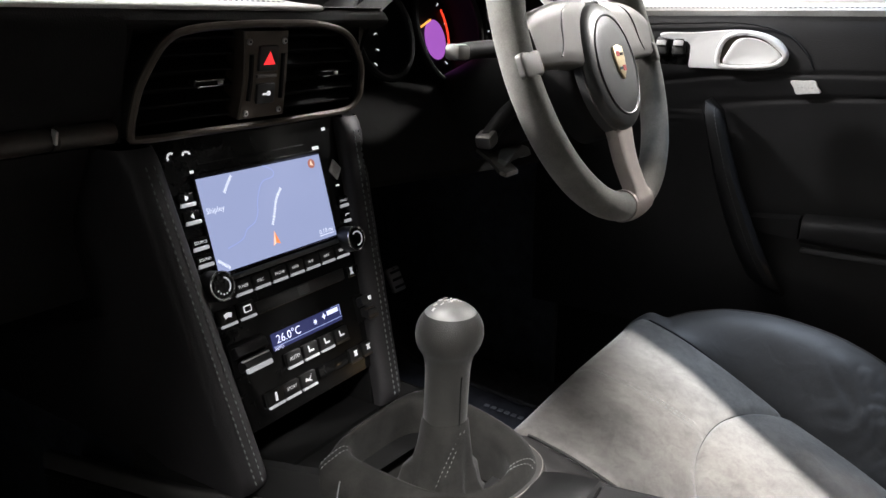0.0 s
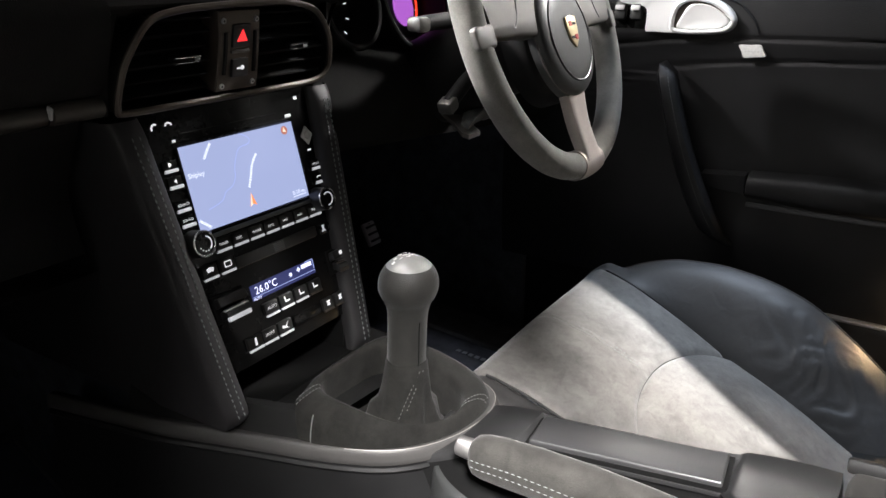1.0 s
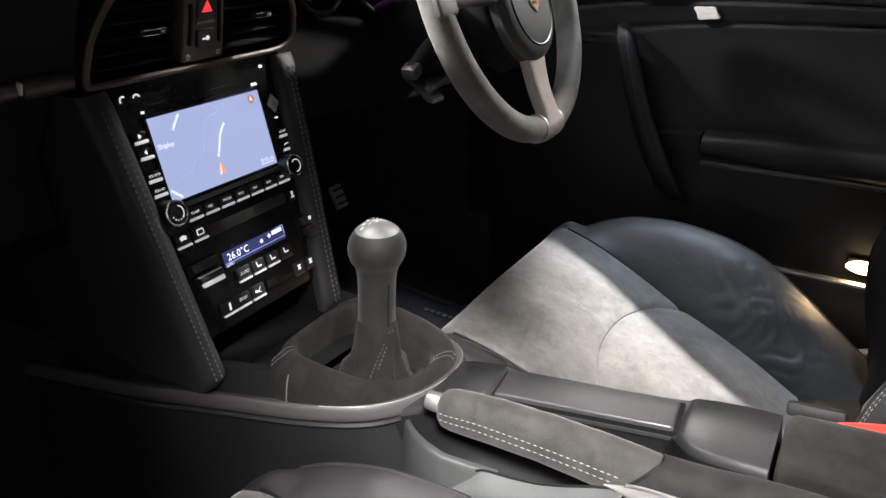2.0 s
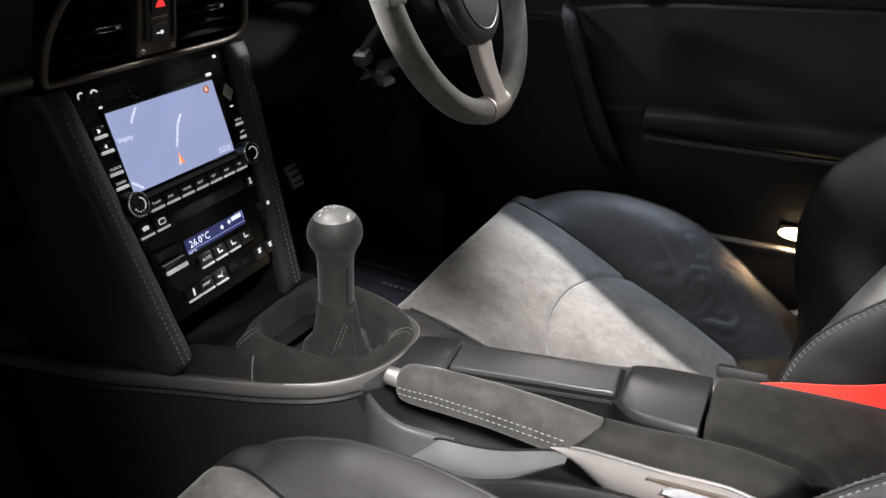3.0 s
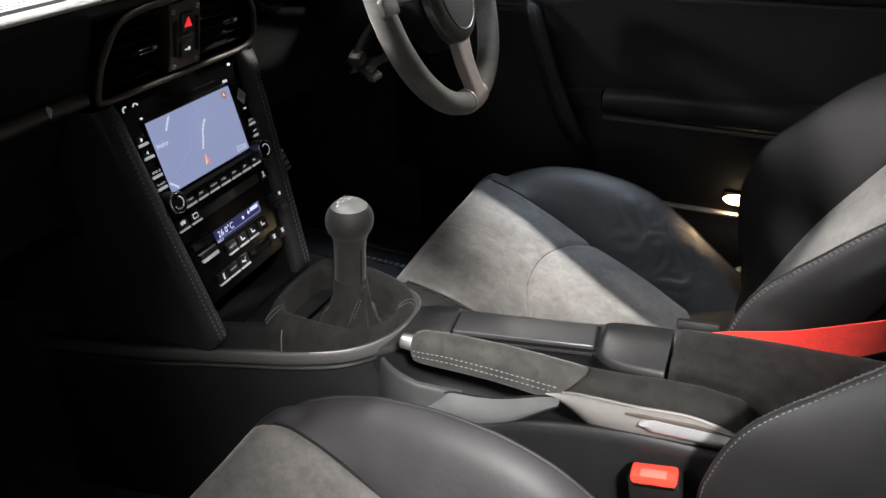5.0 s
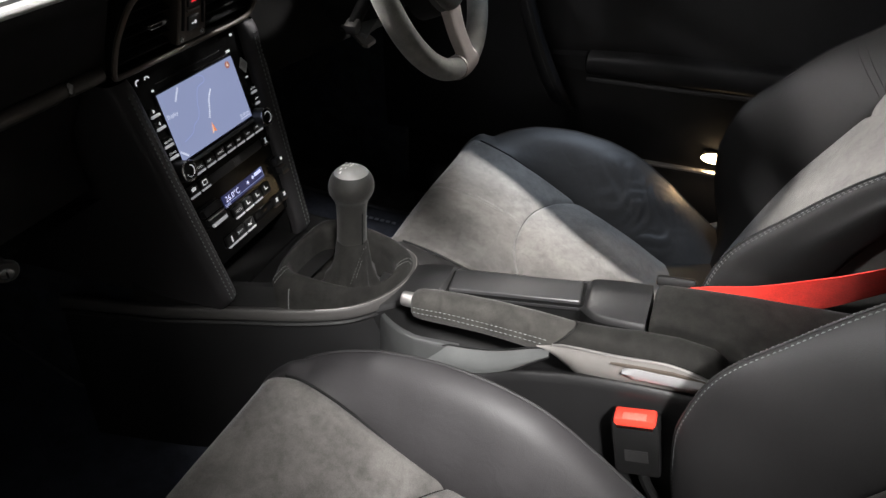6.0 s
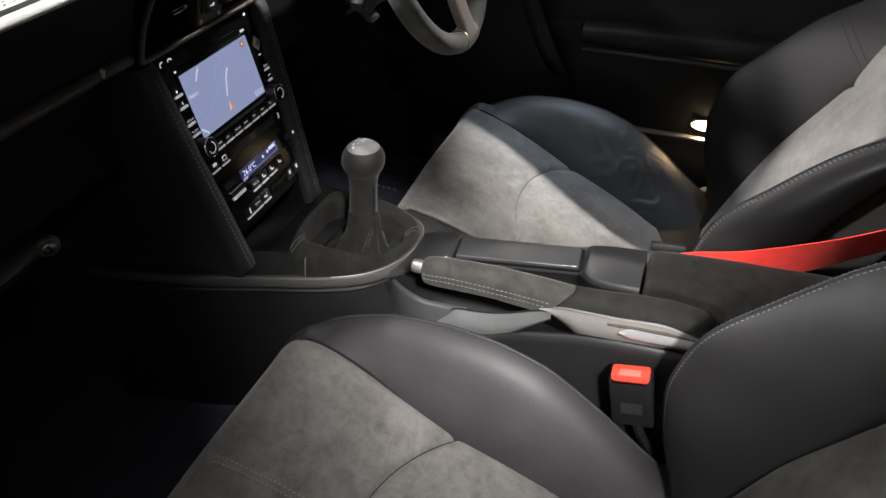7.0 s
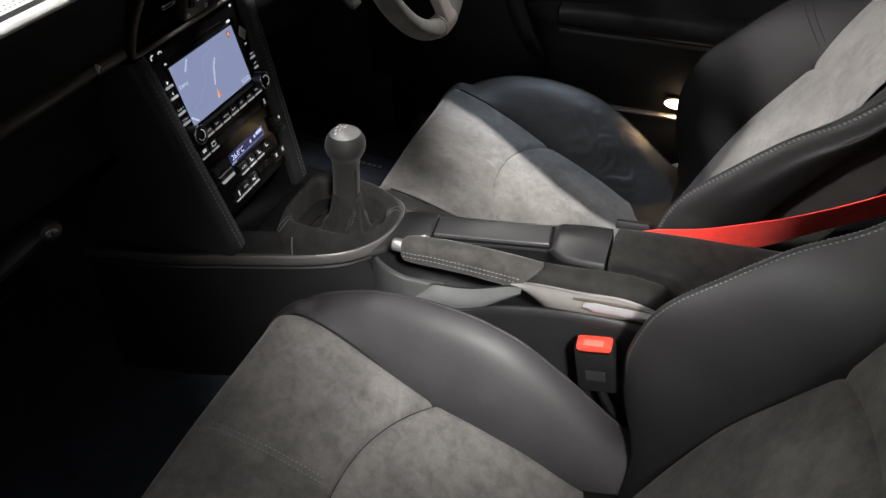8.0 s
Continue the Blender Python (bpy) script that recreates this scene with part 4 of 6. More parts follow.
# ---------------------------------------------------------------- steering wheel and column

WC = Vector((0.352, -0.114, 0.783))
RAKE = radians(20.3)
WHEEL = Matrix(((1, 0, 0, WC.x), (0, math.sin(RAKE), -math.cos(RAKE), WC.y), (0, math.cos(RAKE), math.sin(RAKE), WC.z), (0, 0, 0, 1)))


def wheel_p(x, y, z):
    """On the wheel: x to the right, y up the rim's plane, z towards the driver."""
    return WHEEL @ Vector((x, y, z))


wheel = thing("steering_wheel", wheel_p(0, 0, -0.05), "charcoal suede three-spoke steering wheel with silver spokes", "steering wheel")


def rim_fn(a, b):
    q, s = 2 * math.pi * a, 2 * math.pi * b
    swell = 0.0158 + 0.0022 * math.exp(-((math.degrees(q) % 360 - 150) / 14) ** 2) + 0.0022 * math.exp(-((math.degrees(q) % 360 - 30) / 14) ** 2)
    rr = 0.169 + swell * math.cos(s)
    return wheel_p(rr * math.cos(q), rr * math.sin(q), swell * 1.08 * math.sin(s))


bm = sheet(rim_fn, 96, 20, close_u=True)
bmesh.ops.remove_doubles(bm, verts=bm.verts[:], dist=1e-6)
part("rim", bm, material("rim_suede", (0.175, 0.172, 0.156), 0.85, grain=0.6, grain_size=900, patch=0.42, patch_size=13, spec=0.2, sheen=0.25), wheel, "worn grey suede rim")


def spoke(path, widths, thick, flat=0.35):
    """A spoke along a path on the wheel (x, y, z), with its half widths, rounded on its front."""
    rings = []
    pts = [Vector(p) for p in path]
    for i, p in enumerate(pts):
        t = pts[min(i + 1, len(pts) - 1)] - pts[max(i - 1, 0)]
        t.z = 0
        t.normalize()
        s = Vector((-t.y, t.x, 0))
        w = widths[i]
        prof = [(-1, -0.5), (-1, 0.22), (-0.96, 0.40), (-0.86, 0.49), (-0.5, 0.5), (0.5, 0.5), (0.86, 0.49), (0.96, 0.40), (1, 0.22), (1, -0.5)]
        rings.append([wheel_p(*(p + s * w * u + Vector((0, 0, thick * v)))) for u, v in prof])
    return loft(rings)


def smoothly(path, n):
    return [tuple(v) for v in smooth_run(path, n)]


def widths_of(keys, n):
    return [value_at(keys, k / n) for k in range(n + 1)]


for side in (-1, 1):
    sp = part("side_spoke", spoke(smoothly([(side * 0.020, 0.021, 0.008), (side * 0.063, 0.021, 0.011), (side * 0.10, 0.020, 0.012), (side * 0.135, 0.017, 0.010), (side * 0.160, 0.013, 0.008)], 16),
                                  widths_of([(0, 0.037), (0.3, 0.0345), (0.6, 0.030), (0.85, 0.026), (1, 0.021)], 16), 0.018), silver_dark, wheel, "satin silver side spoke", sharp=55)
    part("spoke_groove", tube(smooth_run([wheel_p(side * x, y, z) for x, y, z in ((0.066, 0.051, 0.0190), (0.088, 0.043, 0.0208), (0.100, 0.028, 0.0212), (0.106, 0.010, 0.0205), (0.116, -0.003, 0.0198))], 24), 0.0011, 6), plastic, sp, "dark groove in the spoke")
    a = radians(-2.0)
    tab_m = WHEEL @ pose(side * 0.1705 * math.cos(a), 0.169 * math.sin(a), 0.0098, 0, side * 12, side * -2.0)
    tab = plate(round_rect(0.029, 0.024, 0.005, 5), 0.0070, tab_m, 0.0025, 3)
    part("clasp", tab, silver_dark, sp, "silver clasp on the rim", sharp=50)
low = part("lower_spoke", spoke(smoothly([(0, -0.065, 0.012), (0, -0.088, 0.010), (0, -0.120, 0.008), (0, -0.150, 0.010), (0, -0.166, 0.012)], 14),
                                widths_of([(0, 0.032), (0.3, 0.022), (0.7, 0.0185), (1, 0.022)], 14), 0.014), spoke_silver_lit, wheel, "satin silver lower spoke, paint lightened for the light on it")
clasp = [wheel_p(0.169 * math.sin(radians(a)), -0.169 * math.cos(radians(a)), 0) for a in (-9, -4.5, 0, 4.5, 9)]
part("clasp", tube(clasp, 0.0180, 20), spoke_silver_lit, low, "silver clasp round the rim")


def dome(rx, ry, z0, h, cx=0.0, cy=0.0, n=48, power=2.4):
    rings = []
    for f, g in ((1.0, -0.8), (1.0, 0.0), (0.985, 0.35), (0.93, 0.62), (0.8, 0.82), (0.55, 0.94), (0.25, 0.99), (0.03, 1.0)):
        ring = []
        for k in range(n):
            q = 2 * math.pi * k / n
            c, s = math.cos(q), math.sin(q)
            e = (abs(c) ** power + abs(s) ** power) ** (-1 / power)
            ring.append(wheel_p(cx + rx * f * e * c, cy + ry * f * e * s, z0 + h * g))
        rings.append(ring)
    return loft(rings)


part("hub_cover", dome(0.072, 0.078, -0.008, 0.022, 0, -0.014), plastic_dark, wheel, "dark hub cover")
pad = part("horn_pad", dome(0.067, 0.071, 0.014, 0.016, 0, -0.018, 48, 2.15), plastic_cheek, wheel, "dark grey rounded horn pad")
part("pad_rim", tube([wheel_p(0.0672 * math.cos(q), 0.0712 * math.sin(q) - 0.018, 0.0150) for q in (2 * math.pi * k / 56 for k in range(56))], 0.0016, 6, closed=True), silver_dark, pad, "thin silver edge of the horn pad")
part("pad_seam", tube([wheel_p(0.0515 * math.cos(q), 0.0545 * math.sin(q) - 0.0185, 0.0275) for q in (2 * math.pi * k / 48 for k in range(48))], 0.0013, 6, closed=True), plastic, pad)
shield = [(-0.0125, 0.0165), (0, 0.0185), (0.0125, 0.0165), (0.0130, 0.004), (0.010, -0.009), (0, -0.0185), (-0.010, -0.009), (-0.0130, 0.004)]
badge = part("badge", plate(shield, 0.0022, WHEEL @ pose(0, -0.017, 0.0300), 0.0005), badge_gold, pad, "small gold and red shield badge")
part("badge_bar", merge(box(0.007, 0.006, 0.0008, WHEEL @ pose(-0.0050, -0.008, 0.0324)), box(0.007, 0.006, 0.0008, WHEEL @ pose(0.0045, -0.024, 0.0324))), badge_red, badge, "plain red quarters")
part("badge_dark", merge(box(0.008, 0.003, 0.0008, WHEEL @ pose(-0.005, -0.024, 0.0324)), box(0.008, 0.003, 0.0008, WHEEL @ pose(0.005, -0.0085, 0.0324))), plastic_dark, badge)
# column shroud, stalks and the release lever
col = thing("steering_column", wheel_p(0, 0, -0.12), "black steering column shroud with stalks", "steering column")
rings = []
for d, rx, ry, dy in ((-0.012, 0.060, 0.060, 0), (-0.03, 0.064, 0.062, 0), (-0.05, 0.060, 0.062, -0.004), (-0.10, 0.056, 0.058, -0.01), (-0.2, 0.056, 0.058, -0.02)):
    rings.append([wheel_p(rx * math.cos(q), dy + ry * math.sin(q), d) for q in (2 * math.pi * k / 32 for k in range(32))])
part("shroud", loft(rings), plastic_dark, col)


def stalk(tip, root, r0, r1, knob):
    s = part("stalk", tube(smooth_run([root, [(a + b) / 2 + (0.004 if i == 2 else 0) for i, (a, b) in enumerate(zip(root, tip))], tip], 10), lambda f: r0 + (r1 - r0) * f, 14), plastic_dark, col, "black column stalk")
    d = (Vector(tip) - Vector(root)).normalized()
    part("stalk_end", box(0.020, 0.016, 0.020, Matrix.Translation(Vector(tip)) @ d.to_track_quat("Z", "Y").to_matrix().to_4x4(), 0.0045), knob, s, "satin end piece")


stalk((0.196, -0.040, 0.790), (0.312, -0.055, 0.785), 0.010, 0.0085, silver_dark)
stalk((0.236, -0.052, 0.700), (0.318, -0.050, 0.735), 0.009, 0.0090, silver_dark)
part("release_lever", loft([[(x + sx * w, y, z + sz * 0.0025) for sx, sz in ((-1, -1), (1, -1), (1, 1), (-1, 1))] for x, y, z, w in ((0.330, 0.01, 0.672, 0.012), (0.322, -0.015, 0.662, 0.014), (0.318, -0.033, 0.652, 0.018), (0.318, -0.040, 0.649, 0.014))]), silver_dark, col, "silver column release lever")

bracket = []
for x, y, z, r in ((0.316, -0.028, 0.660, 0.006), (0.332, -0.026, 0.668, 0.010), (0.346, -0.028, 0.671, 0.012), (0.362, -0.030, 0.667, 0.009), (0.376, -0.030, 0.664, 0.004)):
    bracket.append([(x, y + r * math.cos(q) * (1 + 0.25 * math.sin(3 * q + 40 * x)), z + r * 0.8 * math.sin(q) * (1 + 0.3 * math.sin(2 * q + 60 * x))) for q in (2 * math.pi * k / 16 for k in range(16))])
part("release_bracket", loft(bracket), plastic_grey, col, "grey bracket beside the release lever")

# ---------------------------------------------------------------- tunnel, gear lever, handbrake

tunnel = thing("centre_console", (0.02, -0.3, 0.10), "satin black centre console with a silver edging", "centre console")
EDGE = [(-0.150, 0.18), (-0.130, 0.085), (-0.1195, 0.04), (-0.104, -0.005), (-0.088, -0.053), (-0.071, -0.105), (-0.050, -0.152), (-0.028, -0.180), (0.0, -0.199), (0.033, -0.2095), (0.066, -0.211),
        (0.092, -0.202), (0.107, -0.183), (0.114, -0.150), (0.118, -0.10), (0.124, -0.04), (0.132, 0.04), (0.142, 0.10), (0.155, 0.18)]
edge_run = [curve_at([(x, y, 0) for x, y in EDGE], k / 72) for k in range(73)]


def outward(i):
    t = (edge_run[min(i + 1, 72)] - edge_run[max(i - 1, 0)]).normalized()
    return Vector((t.y, -t.x, 0))


def band(profile):
    """Sweeps (out, z) rows along the console's edge."""
    def fn(a, b):
        i = round(a * 72)
        o, z = profile[round(b * (len(profile) - 1))]
        p = edge_run[i] + outward(i) * o
        return (p.x, p.y, z)
    return sheet(fn, 72, len(profile) - 1)


part("edging", band([(-0.010, 0.4420), (-0.0040, 0.4438), (-0.0018, 0.4440), (-0.0004, 0.4434), (0.0006, 0.4420), (0.0016, 0.4385), (0.0022, 0.4345), (0.0024, 0.4312), (0.0014, 0.4290), (-0.004, 0.4280)]), edging_silver, tunnel, "dark silver edging round the gear lever")
# Highlight on the edging, drawn as a silver tube along its lit stretch.
part("edging_highlight", tube([edge_run[i] + outward(i) * -0.0012 + Vector((0, 0, 0.4436)) for i in range(22, 56)], 0.0005, 6), silver_mid, tunnel, "thin silver line painted as the highlight on the upper edge")
part("lower_lip", band([(-0.004, 0.4278), (0.0015, 0.4265), (0.0030, 0.4235), (0.0015, 0.4205), (-0.004, 0.4190)]), plastic_side, tunnel)


def flank_fn(a, b):
    i = round(a * 72)
    keys = [(0.0, -0.003), (0.03, 0.001), (0.10, 0.0085), (0.22, 0.017), (0.45, 0.026), (1.0, 0.034)]
    bell = 0.25 + 0.75 * math.exp(-((i - 33) / 9) ** 2)
    p = edge_run[i] + outward(i) * value_at(keys, b) * bell
    return (p.x, p.y, 0.4195 - 0.32 * b)


part("flank", sheet(flank_fn, 72, 16), plastic_flank, tunnel, "satin black flank of the console, darkened for weak light")

# Added block: keeps the window spot off the passenger mat.
part("tunnel_body", box(0.20, 0.54, 0.44, pose(0.0, 0.36, 0.42), 0.01), carpet, tunnel, "unseen black carpeted tunnel block under the dashboard, stops stray lamp light")

# raised block in front of the gear lever: plain plastic deck and walls
deck_l = [(-0.122, 0.09), (-0.109, 0.03), (-0.092, -0.02), (-0.078, -0.065), (-0.066, -0.098)]


def block_fn(a, b):
    p = curve_at([(x, y, 0) for x, y in deck_l], b)
    q = Vector((0.116 + 0.010 * (1 - b), p.y, 0))
    prof = [(0.0, 0.437), (0.005, 0.455), (0.010, 0.467), (0.016, 0.469), (0.021, 0.462), (0.026, 0.445)]
    n = len(prof)
    k = a * (2 * n - 1)
    i = int(round(k))
    if i < n:
        return (p.x + prof[i][0], p.y + 0.002 * i, prof[i][1])
    j = 2 * n - 1 - i
    return (q.x - prof[j][0], q.y, prof[j][1])


part("front_deck", sheet(block_fn, 11, 16), plastic_dark, tunnel, "black plastic deck in front of the gear lever")

# suede collar of the gear lever
OUT = [(-0.0700, -0.0985), (-0.0610, -0.125), (-0.047, -0.152), (-0.026, -0.1765), (0.001, -0.1945), (0.034, -0.2045), (0.066, -0.2055), (0.089, -0.197), (0.102, -0.180), (0.109, -0.150), (0.111, -0.115), (0.110, -0.080), (0.088, -0.061), (0.030, -0.058), (-0.030, -0.062), (-0.0655, -0.0765)]
INN = [(-0.034, -0.096), (-0.0355, -0.12), (-0.034, -0.145), (-0.029, -0.165), (-0.016, -0.182), (0.006, -0.192), (0.030, -0.194), (0.050, -0.188), (0.064, -0.174), (0.071, -0.147), (0.073, -0.117), (0.071, -0.088), (0.056, -0.074), (0.020, -0.070), (-0.012, -0.071), (-0.028, -0.080)]
OUT_S, INN_S = rounded(OUT, 6), rounded(INN, 6)


def rim_z(y):
    return value_at([(-0.21, 0.458), (-0.19, 0.461), (-0.16, 0.468), (-0.12, 0.475), (-0.07, 0.479)], y)


DROP = ((0.0, -1.0), (0.06, -0.60), (0.20, -0.20), (0.42, -0.02), (0.66, 0.03), (0.86, 0.0), (0.96, -0.10), (1.0, -0.28), (1.03, -0.6), (1.05, -1.1), (1.08, -1.56))


def collar_at(i, f, dz, lift=0.0):
    """On the collar: i round it, f from its foot to the opening's edge, dz the share of its height below the rim."""
    (xo, yo), (xi, yi) = OUT_S[i % len(OUT_S)], INN_S[i % len(INN_S)]
    corner = math.exp(-(((xo + 0.066) ** 2 + (yo + 0.077) ** 2) / 0.014 ** 2))
    x, y = xo + (xi - xo) * f, yo + (yi - yo) * f
    top = rim_z(y)
    if 0.01 < f < 0.5:
        dz *= 1 - 0.92 * corner
    return (x - lift, y - lift, top + dz * (top - 0.4375) + lift)


rings = [[collar_at(i, f, dz) for i in range(len(OUT_S))] for f, dz in DROP]
collar = part("gear_lever_collar", loft(rings, cap=False), suede_dark, tunnel, "charcoal suede collar round the gear lever", sharp=80)
part("collar_floor", plate([(x * 0.98, y) for x, y in OUT_S], 0.003, pose(0, 0, 0.412)), suede_dark, tunnel)


def collar_line(i, f0, f1, n=14):
    pts = []
    for k in range(n + 1):
        f = f0 + (f1 - f0) * k / n
        pts.append(collar_at(i, f, value_at(DROP[:7], f), 0.0004))
    return pts


for i in (37, 39):
    part("stitching", stitches(collar_line(i, 0.10, 0.95), 0.0042, 0.003, 0.00034), thread_dim, collar, "grey stitching")
for i in (89, 91):
    part("stitching", stitches(collar_line(i, 0.08, 0.95), 0.0042, 0.003, 0.00034), thread_dim, collar, "grey stitching")
part("collar_seam", tube([collar_at(0, f, value_at(DROP[:7], f), 0.0002) for f in (0.0, 0.03, 0.06, 0.10, 0.15, 0.20)], 0.0006, 6), thread_dim, collar, "pale edge seam")

lever = thing("gear_lever", (0.013, -0.15, 0.44), "charcoal suede gear lever with a round silver-capped knob", "gear lever")
K = Vector((0.0115, -0.1525, 0.5845))
BALL = 0.0273
AX = Vector((-0.06, -0.085, 1)).normalized()


def lever_ring(z, r, n=28, squash=1.0):
    c = K + AX * (z - K.z) / AX.z
    return [c + Vector((r * math.cos(q), r * squash * math.sin(q), 0)) for q in (2 * math.pi * k / n for k in range(n))]


gaiter = []
for z, r, fold, flap in ((0.418, 0.046, 0.10, 0.10), (0.432, 0.031, 0.16, 0.30), (0.446, 0.0258, 0.14, 0.44), (0.455, 0.0248, 0.10, 0.40), (0.463, 0.0232, 0.07, 0.12), (0.478, 0.0217, 0.04, 0.03), (0.492, 0.0203, 0.01, 0.0), (0.503, 0.0190, 0.0, 0.0), (0.507, 0.0181, 0.0, 0.0)):
    ring = []
    for k in range(72):
        q = 2 * math.pi * k / 72
        turn = (q - radians(118) + math.pi) % (2 * math.pi) - math.pi
        turn2 = (q - radians(322) + math.pi) % (2 * math.pi) - math.pi
        rr = r * (1 + fold * math.sin(5 * q + 1.0) * 0.6 + fold * 0.5 * math.sin(9 * q) + flap * math.exp(-(turn / 0.42) ** 2) + 0.7 * flap * math.exp(-(turn2 / 0.30) ** 2))
        c = K + AX * (z - K.z)
        ring.append((c.x + rr * math.cos(q), c.y + rr * 1.05 * math.sin(q), z))
    gaiter.append(ring)
g = part("gaiter", loft(gaiter, cap=False), suede_dark, lever, "folded charcoal suede gaiter", sharp=80)
for dq in (-0.10, 0.10):
    line = []
    for z, r in ((0.452, 0.0268), (0.465, 0.0242), (0.480, 0.0222), (0.500, 0.0202)):
        c = K + AX * (z - K.z)
        q = radians(222) + dq * 0.022 / r + radians(value_at([(0.452, -16), (0.476, 4), (0.500, 38)], z))
        line.append((c.x + r * math.cos(q), c.y + r * math.sin(q), z))
    part("stitching", stitches(smooth_run(line, 20), 0.0045, 0.003, 0.00034, Vector((-0.0002, -0.0002, 0))), thread_dim, g, "grey stitching")
ball = [(K.z + BALL * math.sin(radians(a)), BALL * math.cos(radians(a))) for a in (-38, -30, -22, -14, -6, 2, 10, 18, 26, 34, 41, 43)]
shaft = [(0.500, 0.0176), (0.505, 0.0184), (0.520, 0.0181), (0.540, 0.0181), (0.552, 0.0184), (0.559, 0.0191), (0.5642, 0.0203)] + ball + [(K.z + BALL * 0.686, BALL * 0.722)]
kn = part("knob", loft([lever_ring(z, r, 40) for z, r in shaft]), material("knob_suede", (0.017, 0.0167, 0.0150), 0.62, grain=0.5, grain_size=1000, patch=0.3, patch_size=40, spec=0.35, sheen=0.08, mottle=0.25), lever, "worn charcoal suede knob", sharp=80)
part("cap", loft([lever_ring(K.z + BALL * 1.004 * math.sin(radians(a)), BALL * 1.004 * math.cos(radians(a)), 40) for a in (42.0, 43.5, 47, 52, 58, 65, 72, 79, 85, 89.5)]), knob_cap, kn, "brushed silver gear pattern cap", sharp=80)


def on_cap(u, v):
    """On the cap: u across the car and v along it, in metres from its pole."""
    up = Vector((u, v, math.sqrt(BALL ** 2 - u * u - v * v))).normalized()
    up = (up + (AX - Vector((0, 0, 1)))).normalized()
    return Matrix.Translation(K + up * BALL * 1.006) @ up.to_track_quat("Z", "Y").to_matrix().to_4x4()


# the shift pattern: three gates, a cross bar and a bar for each figure
for u in (-0.0062, 0.0, 0.0062):
    part("gear_mark", merge(*(box(0.0010, 0.0036, 0.0004, on_cap(u, v)) for v in (-0.0042, 0.0, 0.0042))), legend_paint, kn, "white shift pattern line")
    for v in (0.0098, -0.0098):
        part("gear_figure", box(0.0026, 0.0034, 0.0004, on_cap(u * 1.15, v)), legend_paint, kn, "white bar for a gear figure")
part("gear_mark", merge(*(box(0.0032, 0.0010, 0.0004, on_cap(u, 0.0)) for u in (-0.0046, -0.0015, 0.0015, 0.0046))), legend_paint, kn, "white shift pattern line")
part("gear_figure", box(0.0026, 0.0034, 0.0004, on_cap(-0.0125, 0.0080)), legend_paint, kn, "white bar for a gear figure")
part("shaft_seam", tube([K + AX * (z - K.z) + Vector((r * math.cos(radians(250)), r * math.sin(radians(250)), 0)) for z, r in ((0.504, 0.0192), (0.52, 0.0187), (0.54, 0.0184), (0.551, 0.0188))], 0.0007, 6), plastic_dark, kn)

# rear part of the console: shell with a recess for the handbrake, tray lid, side panel


def deck_z(y):
    return value_at([(-0.90, 0.455), (-0.60, 0.455), (-0.5150, 0.455), (-0.5115, 0.4840), (-0.443, 0.4780), (-0.438, 0.4755), (-0.35, 0.4680), (-0.268, 0.4620), (-0.255, 0.4600), (-0.24, 0.4560), (-0.225, 0.4505), (-0.21, 0.4430), (-0.19, 0.4345), (-0.16, 0.4260)], y)


def shell_fn(a, b):
    y = -0.165 - 0.745 * b
    z = deck_z(y)
    left = value_at([(-0.92, 0.008), (-0.60, 0.004), (-0.50, 0.000), (-0.47, 0.0015), (-0.455, 0.006), (-0.445, 0.014), (-0.436, 0.026), (-0.430, 0.0312), (-0.344, 0.0228), (-0.28, 0.0165), (-0.258, 0.008), (-0.235, -0.006), (-0.17, -0.020)], y)
    right = value_at([(-0.92, 0.098), (-0.72, 0.092), (-0.51, 0.085), (-0.43, 0.0815), (-0.35, 0.0740), (-0.27, 0.0685), (-0.22, 0.078), (-0.17, 0.102)], y)
    well = 0.007 * min(1, max(0, (y + 0.4395) / 0.003)) * min(1, max(0, (-0.2655 - y) / 0.003))
    prof = [(left, z - 0.0085), (left, z - 0.0080), (left, z - 0.0075), (left + 0.0016, z - 0.0012 - well), (left + 0.0045, z - well), ((left + right) / 2, z + 0.001 - well), (right - 0.0050, z + 0.001 - well), (right - 0.0042, z - 0.15 * well), (right - 0.0012, z - 0.002 - 0.15 * well), (right, z - 0.015), (right + 0.004, z - 0.08), (right + 0.006, 0.10)]
    i = min(int(a * 11 + 0.5), 11)
    return (prof[i][0], y, prof[i][1])


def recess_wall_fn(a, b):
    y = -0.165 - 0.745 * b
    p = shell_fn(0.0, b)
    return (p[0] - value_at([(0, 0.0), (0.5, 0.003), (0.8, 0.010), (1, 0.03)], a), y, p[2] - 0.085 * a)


# The recess's shade is put into a blacker plastic than the deck's.
part("recess_wall", sheet(recess_wall_fn, 10, 120), plastic_dark, tunnel, "wall of the handbrake recess, its shade put into matt black", sharp=60)
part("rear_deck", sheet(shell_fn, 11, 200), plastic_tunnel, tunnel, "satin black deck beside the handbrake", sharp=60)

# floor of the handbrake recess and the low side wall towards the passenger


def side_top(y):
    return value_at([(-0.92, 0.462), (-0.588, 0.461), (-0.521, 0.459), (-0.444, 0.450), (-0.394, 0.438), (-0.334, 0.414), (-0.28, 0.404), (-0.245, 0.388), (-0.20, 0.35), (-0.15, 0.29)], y)


